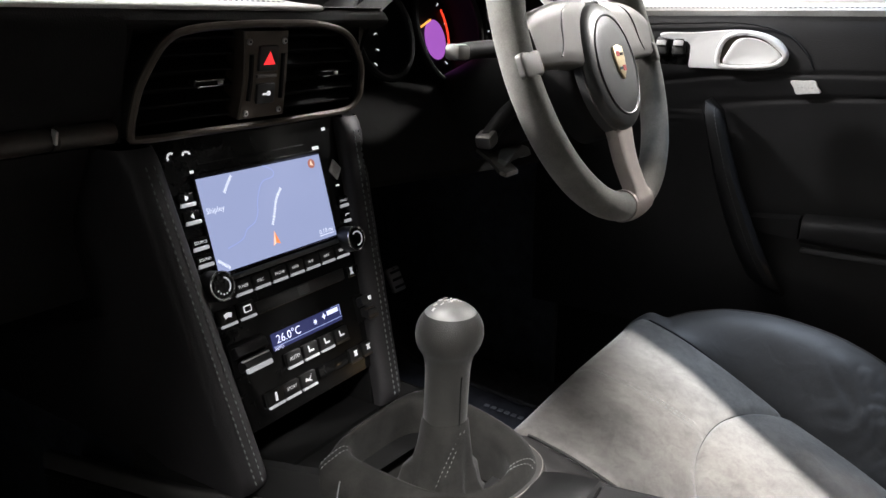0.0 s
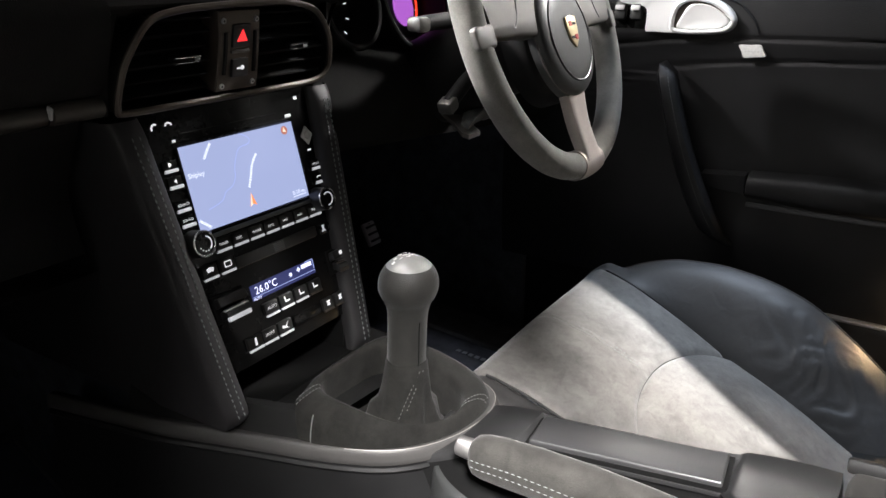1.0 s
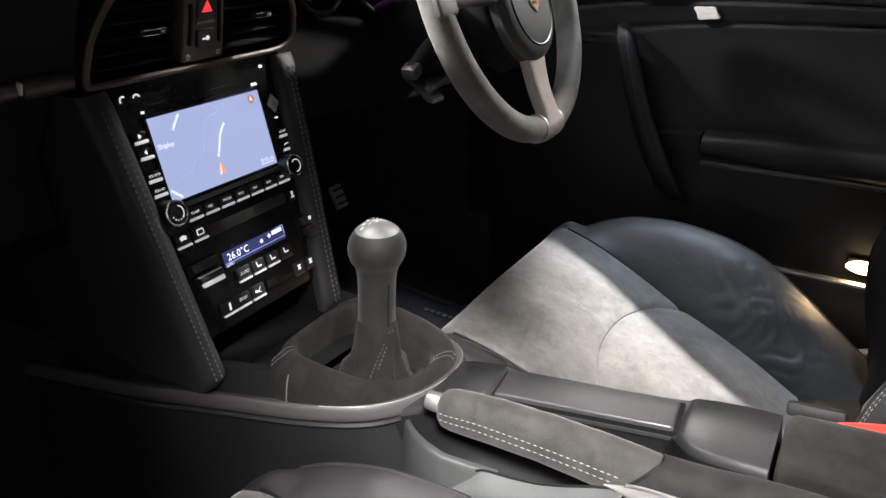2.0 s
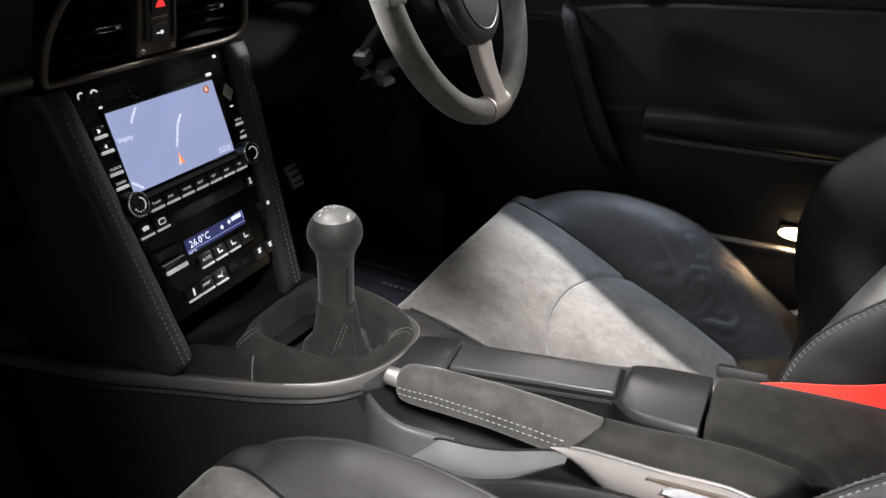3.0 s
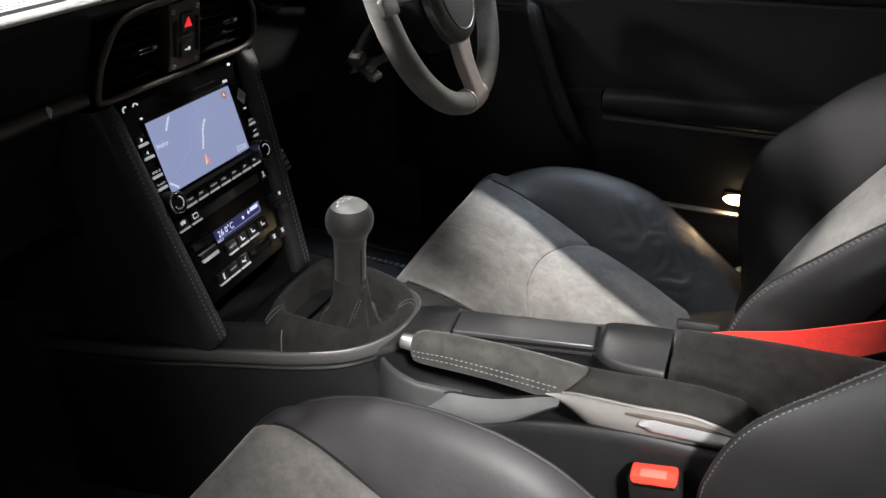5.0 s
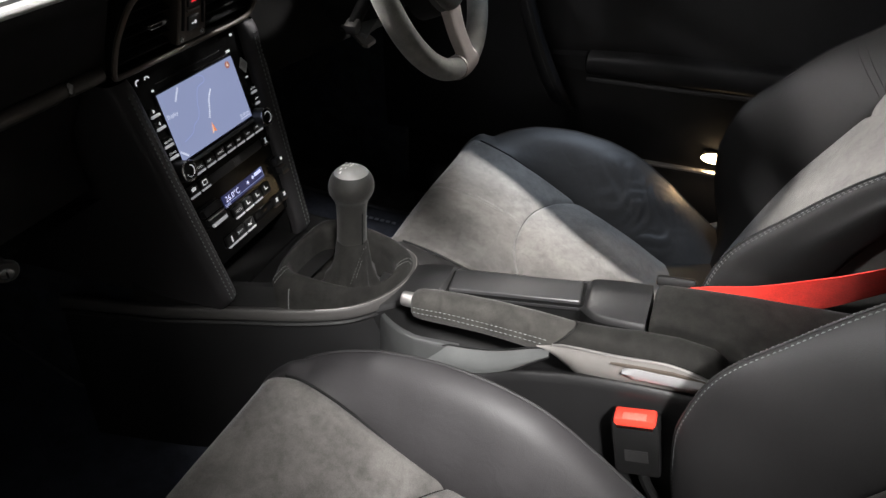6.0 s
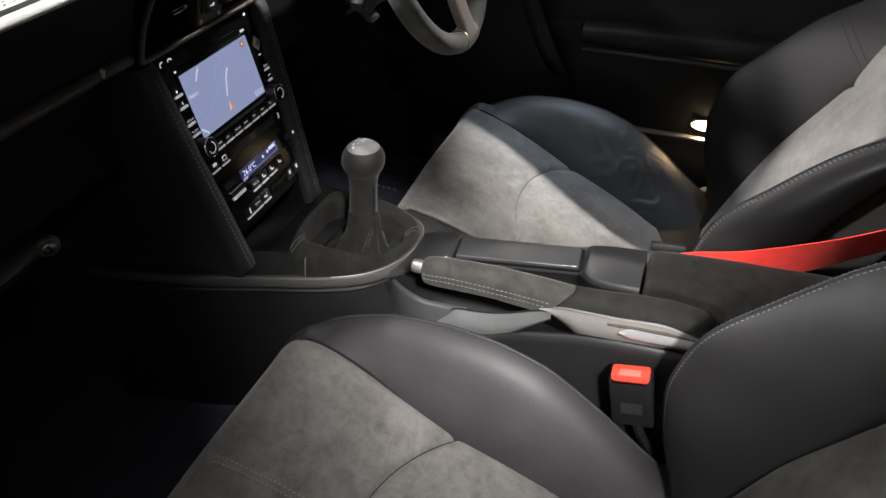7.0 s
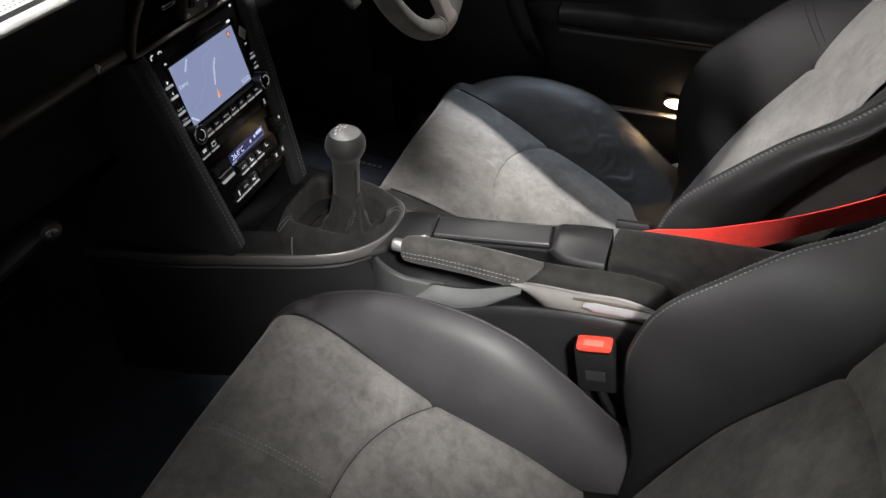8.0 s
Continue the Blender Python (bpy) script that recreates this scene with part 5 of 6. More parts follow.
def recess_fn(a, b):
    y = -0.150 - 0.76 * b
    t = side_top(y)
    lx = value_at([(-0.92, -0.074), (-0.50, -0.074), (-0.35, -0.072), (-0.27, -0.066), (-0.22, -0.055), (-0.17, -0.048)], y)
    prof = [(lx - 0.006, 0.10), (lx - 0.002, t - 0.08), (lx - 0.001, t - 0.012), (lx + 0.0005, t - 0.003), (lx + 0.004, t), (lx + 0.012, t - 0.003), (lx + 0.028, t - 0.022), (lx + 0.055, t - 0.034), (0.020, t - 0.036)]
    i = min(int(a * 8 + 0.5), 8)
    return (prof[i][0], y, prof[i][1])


part("side_panel", sheet(recess_fn, 8, 60), plastic_side, tunnel, "satin black side panel towards the passenger seat, darkened for low light", sharp=60)
# curved grey lid low beside the lever


def lid_fn(a, b):
    y = -0.264 - 0.156 * b
    upper = value_at([(-0.420, 0.469), (-0.396, 0.461), (-0.37, 0.4505), (-0.348, 0.4435), (-0.325, 0.4395), (-0.302, 0.4370), (-0.285, 0.4265), (-0.264, 0.405)], y)
    lower = value_at([(-0.420, 0.465), (-0.40, 0.449), (-0.375, 0.430), (-0.348, 0.416), (-0.319, 0.409), (-0.29, 0.4070), (-0.264, 0.4045)], y)
    z = lower + (upper - lower) * a
    return (-0.0660 + 0.011 * a ** 1.6 - 0.004 * math.sin(math.pi * a), y, z)


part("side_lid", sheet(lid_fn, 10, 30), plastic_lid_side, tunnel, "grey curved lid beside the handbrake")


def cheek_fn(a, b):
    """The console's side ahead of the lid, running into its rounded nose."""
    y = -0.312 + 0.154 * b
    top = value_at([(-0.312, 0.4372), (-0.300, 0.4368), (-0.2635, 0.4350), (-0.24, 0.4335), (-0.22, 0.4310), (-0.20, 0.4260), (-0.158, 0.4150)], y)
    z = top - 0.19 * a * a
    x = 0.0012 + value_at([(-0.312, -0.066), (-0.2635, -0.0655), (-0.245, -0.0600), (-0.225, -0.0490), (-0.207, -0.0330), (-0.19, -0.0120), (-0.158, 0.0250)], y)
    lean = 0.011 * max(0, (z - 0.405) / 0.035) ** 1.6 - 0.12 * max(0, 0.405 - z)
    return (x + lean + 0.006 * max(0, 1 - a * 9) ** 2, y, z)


part("side_cheek", sheet(cheek_fn, 20, 36), plastic_cheek, tunnel, "side of the console ahead of the lid, lid plastic darkened for weaker light")
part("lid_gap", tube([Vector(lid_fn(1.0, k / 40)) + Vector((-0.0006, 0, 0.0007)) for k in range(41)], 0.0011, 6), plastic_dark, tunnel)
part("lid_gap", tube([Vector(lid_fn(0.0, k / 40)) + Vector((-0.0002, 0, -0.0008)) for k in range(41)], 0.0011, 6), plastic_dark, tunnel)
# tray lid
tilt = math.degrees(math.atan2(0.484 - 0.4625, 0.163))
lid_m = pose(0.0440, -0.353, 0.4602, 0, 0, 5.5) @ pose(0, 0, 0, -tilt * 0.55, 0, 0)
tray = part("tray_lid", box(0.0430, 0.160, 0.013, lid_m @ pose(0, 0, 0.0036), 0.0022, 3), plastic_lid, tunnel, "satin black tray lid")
part("tray_gap", box(0.0460, 0.1680, 0.010, lid_m @ pose(0.0008, 0, 0.0004)), slat_black, tray)
part("tray_lip", box(0.0014, 0.166, 0.004, lid_m @ pose(-0.0224, 0, -0.0010), 0.0005), plastic, tray)


# handbrake
hb = thing("handbrake", (-0.045, -0.45, 0.44), "charcoal suede handbrake lever with a silver button", "handbrake")


def brake_x(y):
    return value_at([(-0.60, -0.0470), (-0.50, -0.0465), (-0.43, -0.0418), (-0.34, -0.0395), (-0.25, -0.0380)], y)


def brake_ring(y, top, bot, w, lean, power):
    """A cross section of the lever, its top leaning back."""
    x, cz, hz_ = brake_x(y), (top + bot) / 2, (top - bot) / 2
    ring = []
    for k in range(32):
        q = 2 * math.pi * k / 32
        c, s = math.cos(q), math.sin(q)
        r = (abs(c) ** power + abs(s) ** power) ** (-1 / power)
        ring.append((x + w * c * r, y - lean * hz_ * s * r, cz + hz_ * s * r))
    return ring


GRIP = ((-0.251, 0.4865, 0.4600, 0.0100, 0.0), (-0.2545, 0.4905, 0.4560, 0.0122, 0.0), (-0.262, 0.4935, 0.4548, 0.0133, 0.0), (-0.28, 0.4962, 0.4553, 0.0140, 0.0), (-0.31, 0.4985, 0.4568, 0.0147, 0.05), (-0.35, 0.4998, 0.4575, 0.0151, 0.25), (-0.385, 0.4990, 0.4562, 0.0155, 0.6), (-0.41, 0.4975, 0.4552, 0.0160, 0.85), (-0.4225, 0.4965, 0.4552, 0.0163, 0.95), (-0.4240, 0.4945, 0.4570, 0.0150, 0.95))
grip = part("grip", loft([brake_ring(*row, 2.5) for row in GRIP]), suede_lighter, hb, "charcoal suede grip with double stitching", sharp=60)
for z0, z1, z2, end in ((0.4690, 0.4735, 0.4725, -0.4130), (0.4755, 0.4805, 0.4790, -0.4200)):
    line = []
    for k in range(41):
        y = -0.2545 + (end + 0.2545) * k / 40
        w = value_at([(-0.4225, 0.0163), (-0.385, 0.0155), (-0.35, 0.0151), (-0.31, 0.0147), (-0.28, 0.0140), (-0.262, 0.0133), (-0.2545, 0.0122)], y)
        line.append((brake_x(y) - w * 0.992, y, value_at([(-0.43, z2), (-0.34, z1), (-0.30, z1 - 0.0005), (-0.254, z0)], y)))
    part("stitching", stitches(line, 0.0056, 0.0036, 0.00038, Vector((-0.0003, 0, 0))), thread, grip, "pale double stitching")
part("grip_seam", tube([Vector(p) for p in brake_ring(-0.4222, 0.4972, 0.4545, 0.0168, 0.95, 2.5)], 0.0008, 6, closed=True), plastic_dark, hb, "dark seam between grip and cover")
bm_m = Matrix.Translation((-0.0385, -0.2445, 0.4765)) @ pose(0, 0, 0, -90, 0, 0)
part("button", cyl(0.0092, 0.0084, 0.016, bm_m, 28, 0.002), silver, hb, "round silver release button")
COVER = ((-0.4190, 0.4945, 0.4570, 0.0150, 0.95), (-0.4205, 0.4962, 0.4560, 0.0162, 0.95), (-0.43, 0.4965, 0.4560, 0.0172, 0.9), (-0.45, 0.4975, 0.4580, 0.0182, 0.6), (-0.475, 0.5000, 0.461, 0.0192, 0.3), (-0.51, 0.5050, 0.463, 0.0198, 0.0), (-0.55, 0.5075, 0.464, 0.0198, 0.0), (-0.585, 0.5030, 0.464, 0.0192, 0.0), (-0.600, 0.4925, 0.464, 0.0178, 0.0), (-0.606, 0.480, 0.466, 0.015, 0.0))
part("rear_cover", loft([brake_ring(*row, 2.8) for row in COVER]), suede_dark, hb, "charcoal suede rear cover", sharp=60)


def trim_top(y):
    return value_at([(-0.606, 0.4740), (-0.595, 0.4790), (-0.57, 0.4880), (-0.54, 0.4930), (-0.50, 0.4900), (-0.447, 0.4845), (-0.4225, 0.4765), (-0.404, 0.4690)], y)


def trim_x(y):
    return value_at([(-0.606, -0.0665), (-0.50, -0.0690), (-0.45, -0.0655), (-0.4225, -0.0592), (-0.404, -0.0570)], y)


def trim_fn(a, b):
    y = -0.404 - 0.202 * b
    top = trim_top(y)
    bot = value_at([(-0.606, 0.4560), (-0.50, 0.4420), (-0.46, 0.4400), (-0.432, 0.4500), (-0.404, 0.4680)], y)
    bulge = 0.0030 * math.sin(math.pi * min(1, a * 1.1))
    return (trim_x(y) - bulge + 0.010 * (1 - a) ** 2, y, bot + (top - bot) * a)


trim = part("side_trim", sheet(trim_fn, 14, 40), silver_mid, hb, "dark silver side trim")
# Trim's upper highlight put in as a ridge of brighter silver.
part("trim_highlight", tube([(trim_x(y) + 0.0004, y, trim_top(y)) for y in (-0.4215 - 0.180 * k / 40 for k in range(41))], 0.0014, 8), silver, trim, "brighter silver ridge painted as the highlight on the trim's upper edge")
blade = []
for y, top, bot in ((-0.4990, 0.4745, 0.4740), (-0.5050, 0.4795, 0.4720), (-0.512, 0.4818, 0.4700), (-0.55, 0.4830, 0.4720), (-0.578, 0.4842, 0.4742), (-0.586, 0.4815, 0.4748), (-0.594, 0.4762, 0.4752)):
    blade.append([(-0.0690, y, top + 0.001), (-0.0735, y, top), (-0.0760, y, (top + bot) / 2 - 0.001), (-0.0750, y, bot), (-0.069, y, bot - 0.001)])
part("blade", loft(blade), blade_silver, trim, "bright blade on the trim", sharp=35)
# Dark strip in place of the shaded hollow above the blade.
hollow = [[(-0.0705, y, top + 0.0058 * f), (-0.0722, y, top + 0.0045 * f), (-0.0726, y, top + 0.0005), (-0.069, y, top)] for y, top, f in ((-0.486, 0.4800, 0.3), (-0.500, 0.4800, 0.7), (-0.55, 0.4830, 0.8), (-0.582, 0.4835, 0.2))]
part("blade_shade_strip", loft(hollow), bronze, trim, "dark strip painted as the shaded hollow over the blade", sharp=35)


# armrest lid
arm = thing("armrest", (0.03, -0.7, 0.44), "charcoal suede armrest lid between the seats", "armrest")
AO = rounded([(-0.002, -0.5175), (0.030, -0.5155), (0.068, -0.5165), (0.0760, -0.530), (0.088, -0.62), (0.096, -0.72), (0.098, -0.90), (0.06, -0.925), (-0.03, -0.925), (-0.070, -0.90), (-0.072, -0.72), (-0.070, -0.640), (-0.055, -0.626), (-0.030, -0.618), (-0.011, -0.602), (-0.0070, -0.565), (-0.0060, -0.535)], 6)
cxy = Vector((0.02, -0.72, 0))
rings = []
for s, dz in ((0.0, -0.060), (0.0, -0.014), (0.0, -0.006), (0.0015, -0.0018), (0.004, 0.0), (0.012, 0.0018), (0.03, 0.0030)):
    ring = []
    for x, y in AO:
        d = (cxy - Vector((x, y, 0)))
        d = d.normalized() * min(s, d.length * 0.6)
        yy = y + d.y
        ring.append((x + d.x, yy, 0.4935 + dz - 0.006 * max(0, -0.55 - yy)))
    rings.append(ring)
part("lid", loft(rings), suede_dark, arm, "", sharp=60)
part("base", box(0.150, 0.38, 0.09, pose(0.012, -0.735, 0.405), 0.01), plastic_dark, arm)

# ---------------------------------------------------------------- seats


def cush_z(y):
    """Height of the cushion's middle along the car."""
    return value_at([(-0.66, 0.235), (-0.60, 0.245), (-0.53, 0.262), (-0.44, 0.302), (-0.34, 0.346), (-0.26, 0.378), (-0.18, 0.404), (-0.145, 0.412), (-0.122, 0.408)], y)


def seam_y(u):
    return -0.283 - 0.062 * min(1, (abs(u) / 0.172)) ** 2.2


def crest_z(y):
    return value_at([(-0.69, 0.262), (-0.63, 0.284), (-0.585, 0.306), (-0.54, 0.340), (-0.49, 0.381), (-0.42, 0.427), (-0.36, 0.446), (-0.30, 0.4530), (-0.25, 0.450), (-0.20, 0.437), (-0.16, 0.418), (-0.13, 0.398), (-0.11, 0.378)], y)


def nose(y0, f):
    """The rolled front edge: f from 0 (top) to 1 (underneath)."""
    q = radians(8 + 100 * f)
    return -0.150 + 0.046 * math.sin(q) * (1 - 0.15 * f), 0.412 - 0.060 + 0.060 * math.cos(q) - 0.06 * f * f


def build_seat(cx, label, suede_mat, leather, wing_leather, slide=0.0):
    seat = thing("sport_seat", (cx, -0.38, 0.10), label, "car seat", "front seats")

    def half(y, u):
        w = value_at([(-0.62, 0.142), (-0.55, 0.143), (-0.45, 0.147), (-0.345, 0.160), (-0.24, 0.174), (-0.14, 0.185)], y)
        if cx < 0 and u > 0:
            w += value_at([(-0.62, 0.027), (-0.5, 0.025), (-0.42, 0.019), (-0.34, 0.0115), (-0.26, 0.0075), (-0.18, 0.007), (-0.13, 0.001)], y)
        return w

    def edge_drop(u, y):
        d = value_at([(-0.60, 0.014), (-0.52, 0.012), (-0.44, 0.008), (-0.34, 0.004), (-0.26, 0.0), (-0.18, -0.008), (-0.13, -0.010)], y)
        W = half(y, u)
        if cx < 0 and u > 0:
            d -= value_at([(-0.62, 0.016), (-0.5, 0.016), (-0.42, 0.012), (-0.34, 0.007), (-0.26, 0.005), (-0.18, 0.005), (-0.13, 0.0)], y)
        return d * (abs(u) / W) ** 3 - 0.004 * math.cos(math.pi * u / W / 2)

    def front_fn(a, b):
        k = 2 * a - 1
        ys = seam_y(k * 0.172)
        s = b * 1.6
        W = half(-0.14 if s < 0.6 else -0.1435 + (ys + 0.1435) * (s - 0.6), k)
        u = W * k
        if s < 0.6:
            y, z = nose(0, 1 - s / 0.6)
            y, z = y + slide, z + 0.5 * slide
            z -= edge_drop(u, y) * (0.4 + 0.6 * s / 0.6)
        else:
            f = s - 0.6
            y = -0.1435 + slide + (ys + 0.1435 - slide) * f
            z = cush_z(y) + 0.5 * slide * (1 - f) - edge_drop(u, y) + 0.004 * math.sin(math.pi * f) - 0.006 * max(0, (f - 0.955) / 0.045) ** 2
        z -= 0.006 * max(0, (abs(u) / W - 0.95) / 0.05) ** 2
        z -= 0.0028 * math.exp(-(u / 0.0022) ** 2) * (1 if s > 0.5 else 0)
        y += 0.012 * (1 - (u / W) ** 2) * max(0, 1 - s) if s < 1 else 0
        return (cx + u, y, z)

    def rear_fn(a, b):
        k = 2 * a - 1
        ys = seam_y(k * 0.172)
        y = ys + (-0.655 - ys) * b
        W = half(y, k)
        u = W * k
        z = cush_z(y) - edge_drop(u, y) + 0.007 * math.sin(math.pi * min(1, b * 1.6)) - 0.008 * max(0, 1 - b / 0.03) ** 2
        z -= 0.006 * max(0, (abs(u) / W - 0.95) / 0.05) ** 2
        return (cx + u, y, z)
    cushion = part("cushion_front", sheet(front_fn, 70, 80), suede_mat, seat, "grey suede front panel of the cushion", sharp=80)
    part("cushion_rear", sheet(rear_fn, 60, 60), suede_mat, seat, "grey suede rear panel of the cushion", sharp=80)
    part("seam", tube([Vector(rear_fn(k / 40, 0.0)) + Vector((0, 0.0006, 0.0002)) for k in range(41)], 0.0008, 6), plastic_dark, cushion, "dark seam across the cushion")
    for a in (0.0, 1.0):
        run = [Vector(front_fn(a, 0.40 + 0.6 * k / 24)) for k in range(25)] + [Vector(rear_fn(a, 0.02 + 0.9 * k / 40)) for k in range(41)]
        part("seam", tube([p + Vector((0, 0, 0.0030)) for p in run], 0.0016, 6), plastic_dark, cushion, "dark seam along the bolster")
    if cx > 0:
        part("cushion_back_strip", sheet(lambda a, b: Vector(rear_fn(a, 0.66 + 0.34 * b)) + Vector((0, 0, 0.003 * min(1, b * 12))), 40, 30), leather, seat, "black leather strip at the rear of the cushion", sharp=80)
    for du in (-0.0035, 0.0035):
        line = []
        for k in range(41):
            p = Vector(front_fn(0.5 + du / 0.36, 0.34 + 0.62 * k / 40))
            line.append(p + Vector((0, 0, 0.0004)))
        part("stitching", stitches(line[4:], 0.0055, 0.0038, 0.0005), thread_dim if cx > 0 else thread, cushion, "grey double stitching")
    # side bolsters of the cushion
    for side in (-1, 1):
        def bol_fn(a, b):
            y = -0.098 - 0.590 * b
            front = max(0, 1 - b / 0.09)
            cr = crest_z(y) - ((0.013 + 0.014 * front + (0.022 if side < 0 else 0.0)) if cx > 0 else 0.0) - 0.055 * front ** 2
            yy = min(y, -0.13)
            vu = half(yy, side) - 0.006
            vz = cush_z(yy) - edge_drop(side * half(yy, side), yy) - 0.006 - 0.05 * front ** 2 + 0.5 * slide * max(0, 1 - b / 0.3)
            span = 0.2305 - vu
            h = max(cr - vz, 0.004)
            pts = [(vu, vz - 0.012), (vu + 0.004, vz + 0.10 * h), (vu + 0.33 * span, vz + 0.48 * h), (vu + 0.70 * span, vz + 0.86 * h), (0.2350, cr), (0.2445, cr - 0.006), (0.2478, cr - 0.032), (0.248, cr - 0.10), (0.242, 0.17)]
            p = curve_at([(u, 0, z) for u, z in pts], a)
            pinch = 1 - 0.30 * front ** 2
            crumple = 0.0
            if cx > 0 and side > 0:
                g = math.exp(-((y + 0.455) / 0.075) ** 2) * math.exp(-((a - 0.27) / 0.13) ** 2)
                w = y * 130 + 5.0 * a + 1.9 * math.sin(a * 23 + 2) + 1.3 * math.sin(y * 71)
                crumple = g * 0.0034 * (math.sin(w * 2.3) ** 3 + 0.55 * math.sin(w * 4.9 + 9 * a) + 0.8 * math.sin(a * 34 + y * 60))
            return (cx + side * (vu + (p.x - vu) * pinch), y + slide * max(0, 1 - b / 0.3) - 0.010 * front ** 2 * a, p.z + crumple)
        bo = part("cushion_bolster", sheet(bol_fn, 84, 120), leather, seat, "black leather side bolster", sharp=80)
        part("edge_piping", tube([bol_fn(0.535, 0.06 + 0.86 * k / 60) for k in range(61)], 0.0018, 6), leather, bo, "raised leather edge seam")
        line = [bol_fn(0.585, 0.12 + 0.78 * k / 50) for k in range(51)]
        part("stitching", stitches(line, 0.006, 0.004, 0.0004), plastic, bo, "grey edge stitching")
    part("seat_base", box(0.44, 0.50, 0.15, pose(cx, -0.40, 0.185), 0.02), plastic_dark, seat)
    # backrest: h runs up the reclined back, f towards the front
    r = math.atan(0.5)
    sn, cs = math.sin(r), math.cos(r)

    def back(u, h, f):
        return (cx + u, -0.60 - sn * h + cs * f, 0.25 + cs * h + sn * f)

    def wing(h):
        return value_at([(0.0, 0.012), (0.045, 0.034), (0.085, 0.070), (0.122, 0.098), (0.175, 0.127), (0.237, 0.138), (0.326, 0.115), (0.391, 0.092), (0.461, 0.056), (0.56, 0.034), (0.80, 0.015)], h)

    def ins_w(h):
        return value_at([(0.0, 0.158), (0.10, 0.163), (0.20, 0.166), (0.30, 0.153), (0.42, 0.136), (0.55, 0.125), (0.78, 0.120)], h)

    def back_seam(u):
        return 0.395 - 0.035 * min(1, abs(u) / 0.135) ** 2

    def low_fn(a, b):
        h = 0.012 + b * (back_seam((2 * a - 1) * 0.135) - 0.012)
        w = ins_w(h)
        u = w * (2 * a - 1)
        f = 0.012 + 0.010 * math.cos(math.pi * (a - 0.5)) + 0.008 * math.sin(math.pi * b) - 0.004 * max(0, (b - 0.965) / 0.035) ** 2 - 0.006 * max(0, (abs(2 * a - 1) - 0.95) / 0.05) ** 2
        return back(u, h, f)

    def high_fn(a, b):
        h0 = back_seam((2 * a - 1) * 0.135)
        h = h0 + b * (0.80 - h0)
        w = ins_w(h)
        u = w * (2 * a - 1)
        f = 0.012 + 0.010 * math.cos(math.pi * (a - 0.5)) + 0.010 * math.sin(math.pi * min(1, b * 2)) - 0.004 * max(0, 1 - b / 0.04) ** 2
        return back(u, h, f)
    part("backrest_lower", sheet(low_fn, 50, 60), suede_mat, seat, "grey suede lower panel of the backrest", sharp=80)
    part("backrest_upper", sheet(high_fn, 40, 50), suede_mat, seat, "grey suede upper panel of the backrest", sharp=80)
    for side in (-1, 1):
        def wing_fn(a, b):
            h = -0.01 + 0.80 * b
            iw = ins_w(h) - 0.006
            wf = wing(h)
            ow = 0.2475 - 0.03 * max(0, (h - 0.45) / 0.35) ** 2
            cu = ow - 0.018
            low = min(0.040, wf * 0.45 - 0.012)
            pts = [(iw, 0.004), (iw + 0.004, 0.010 + 0.08 * wf), (iw + 0.4 * (cu - iw), 0.010 + 0.42 * wf), (iw + 0.78 * (cu - iw), 0.86 * wf), (cu, wf), (cu + 0.010, wf - 0.004), (ow, wf - 0.020), (ow + 0.005, (wf + low) / 2), (ow - 0.001, low + 0.006), (ow - 0.006, low), (ow - 0.012, low - 0.003), (ow - 0.020, low - 0.006)]
            p = curve_at([(u, 0, f) for u, f in pts], a)
            return back(side * p.x, h, p.z)
        wg = part("backrest_wing", sheet(wing_fn, 56, 70), wing_leather, seat, "black leather backrest wing with a stitched edge, darkened for shade", sharp=80)

        def flat_fn(a, b):
            h = -0.01 + 0.80 * b
            ow = 0.2475 - 0.03 * max(0, (h - 0.45) / 0.35) ** 2
            low = min(0.040, wing(h) * 0.45 - 0.012)
            return back(side * (ow - 0.0085 - 0.004 * a), h, low + 0.002 + (-0.080 - low) * a)
        part("backrest_flank", sheet(flat_fn, 10, 50), flank_cloth, seat, "matt dark grey side of the backrest", sharp=80)
        n = Vector((side * 0.0003, 0.0004, 0.0002))
        crest = [Vector(wing_fn(0.385, 0.03 + 0.89 * k / 70)) for k in range(71)]
        part("edge_piping", tube(crest, 0.0016, 6), wing_leather, wg, "raised leather edge seam")
        for a in (0.352, 0.418) if cx < 0 else (0.418, 0.436):
            line = [Vector(wing_fn(a, 0.06 + 0.86 * k / 70)) for k in range(71)]
            part("stitching", stitches(line, 0.0056, 0.0036, 0.00042, n), thread if cx < 0 else thread_dim, wg, "grey edge stitching")
        if cx > 0 and side > 0:
            for hh in (0.0, 0.011):
                part("stitching", stitches([Vector(wing_fn(0.06 + 0.34 * k / 24, (0.395 + hh + 0.045 * k / 24) / 0.80)) for k in range(25)], 0.005, 0.0034, 0.0006, n), plastic_dark, wg)
    part("back_shell", loft([[back(u, h, f) for u, f in ((-w, -0.03), (-w * 0.98, -0.075), (-w * 0.7, -0.095), (w * 0.7, -0.095), (w * 0.98, -0.075), (w, -0.03))] for h, w in ((-0.04, 0.235), (0.3, 0.244), (0.5, 0.238), (0.7, 0.20), (0.80, 0.16))]), plastic_dark, seat, "black seat back shell")
    for side in (-1, 1):
        part("hinge_cover", box(0.022, 0.060, 0.080, pose(cx + side * 0.250, -0.604, 0.262, -25), 0.008), plastic_grey if side > 0 else plastic_dark, seat, "grey plastic hinge cover")
    return seat


build_seat(0.345, "grey suede and black leather driver's sport seat", suede, leather_creased, leather_shaded)
build_seat(-0.345, "grey suede and black leather passenger sport seat", suede, leather, leather_wing_shaded, 0.009)

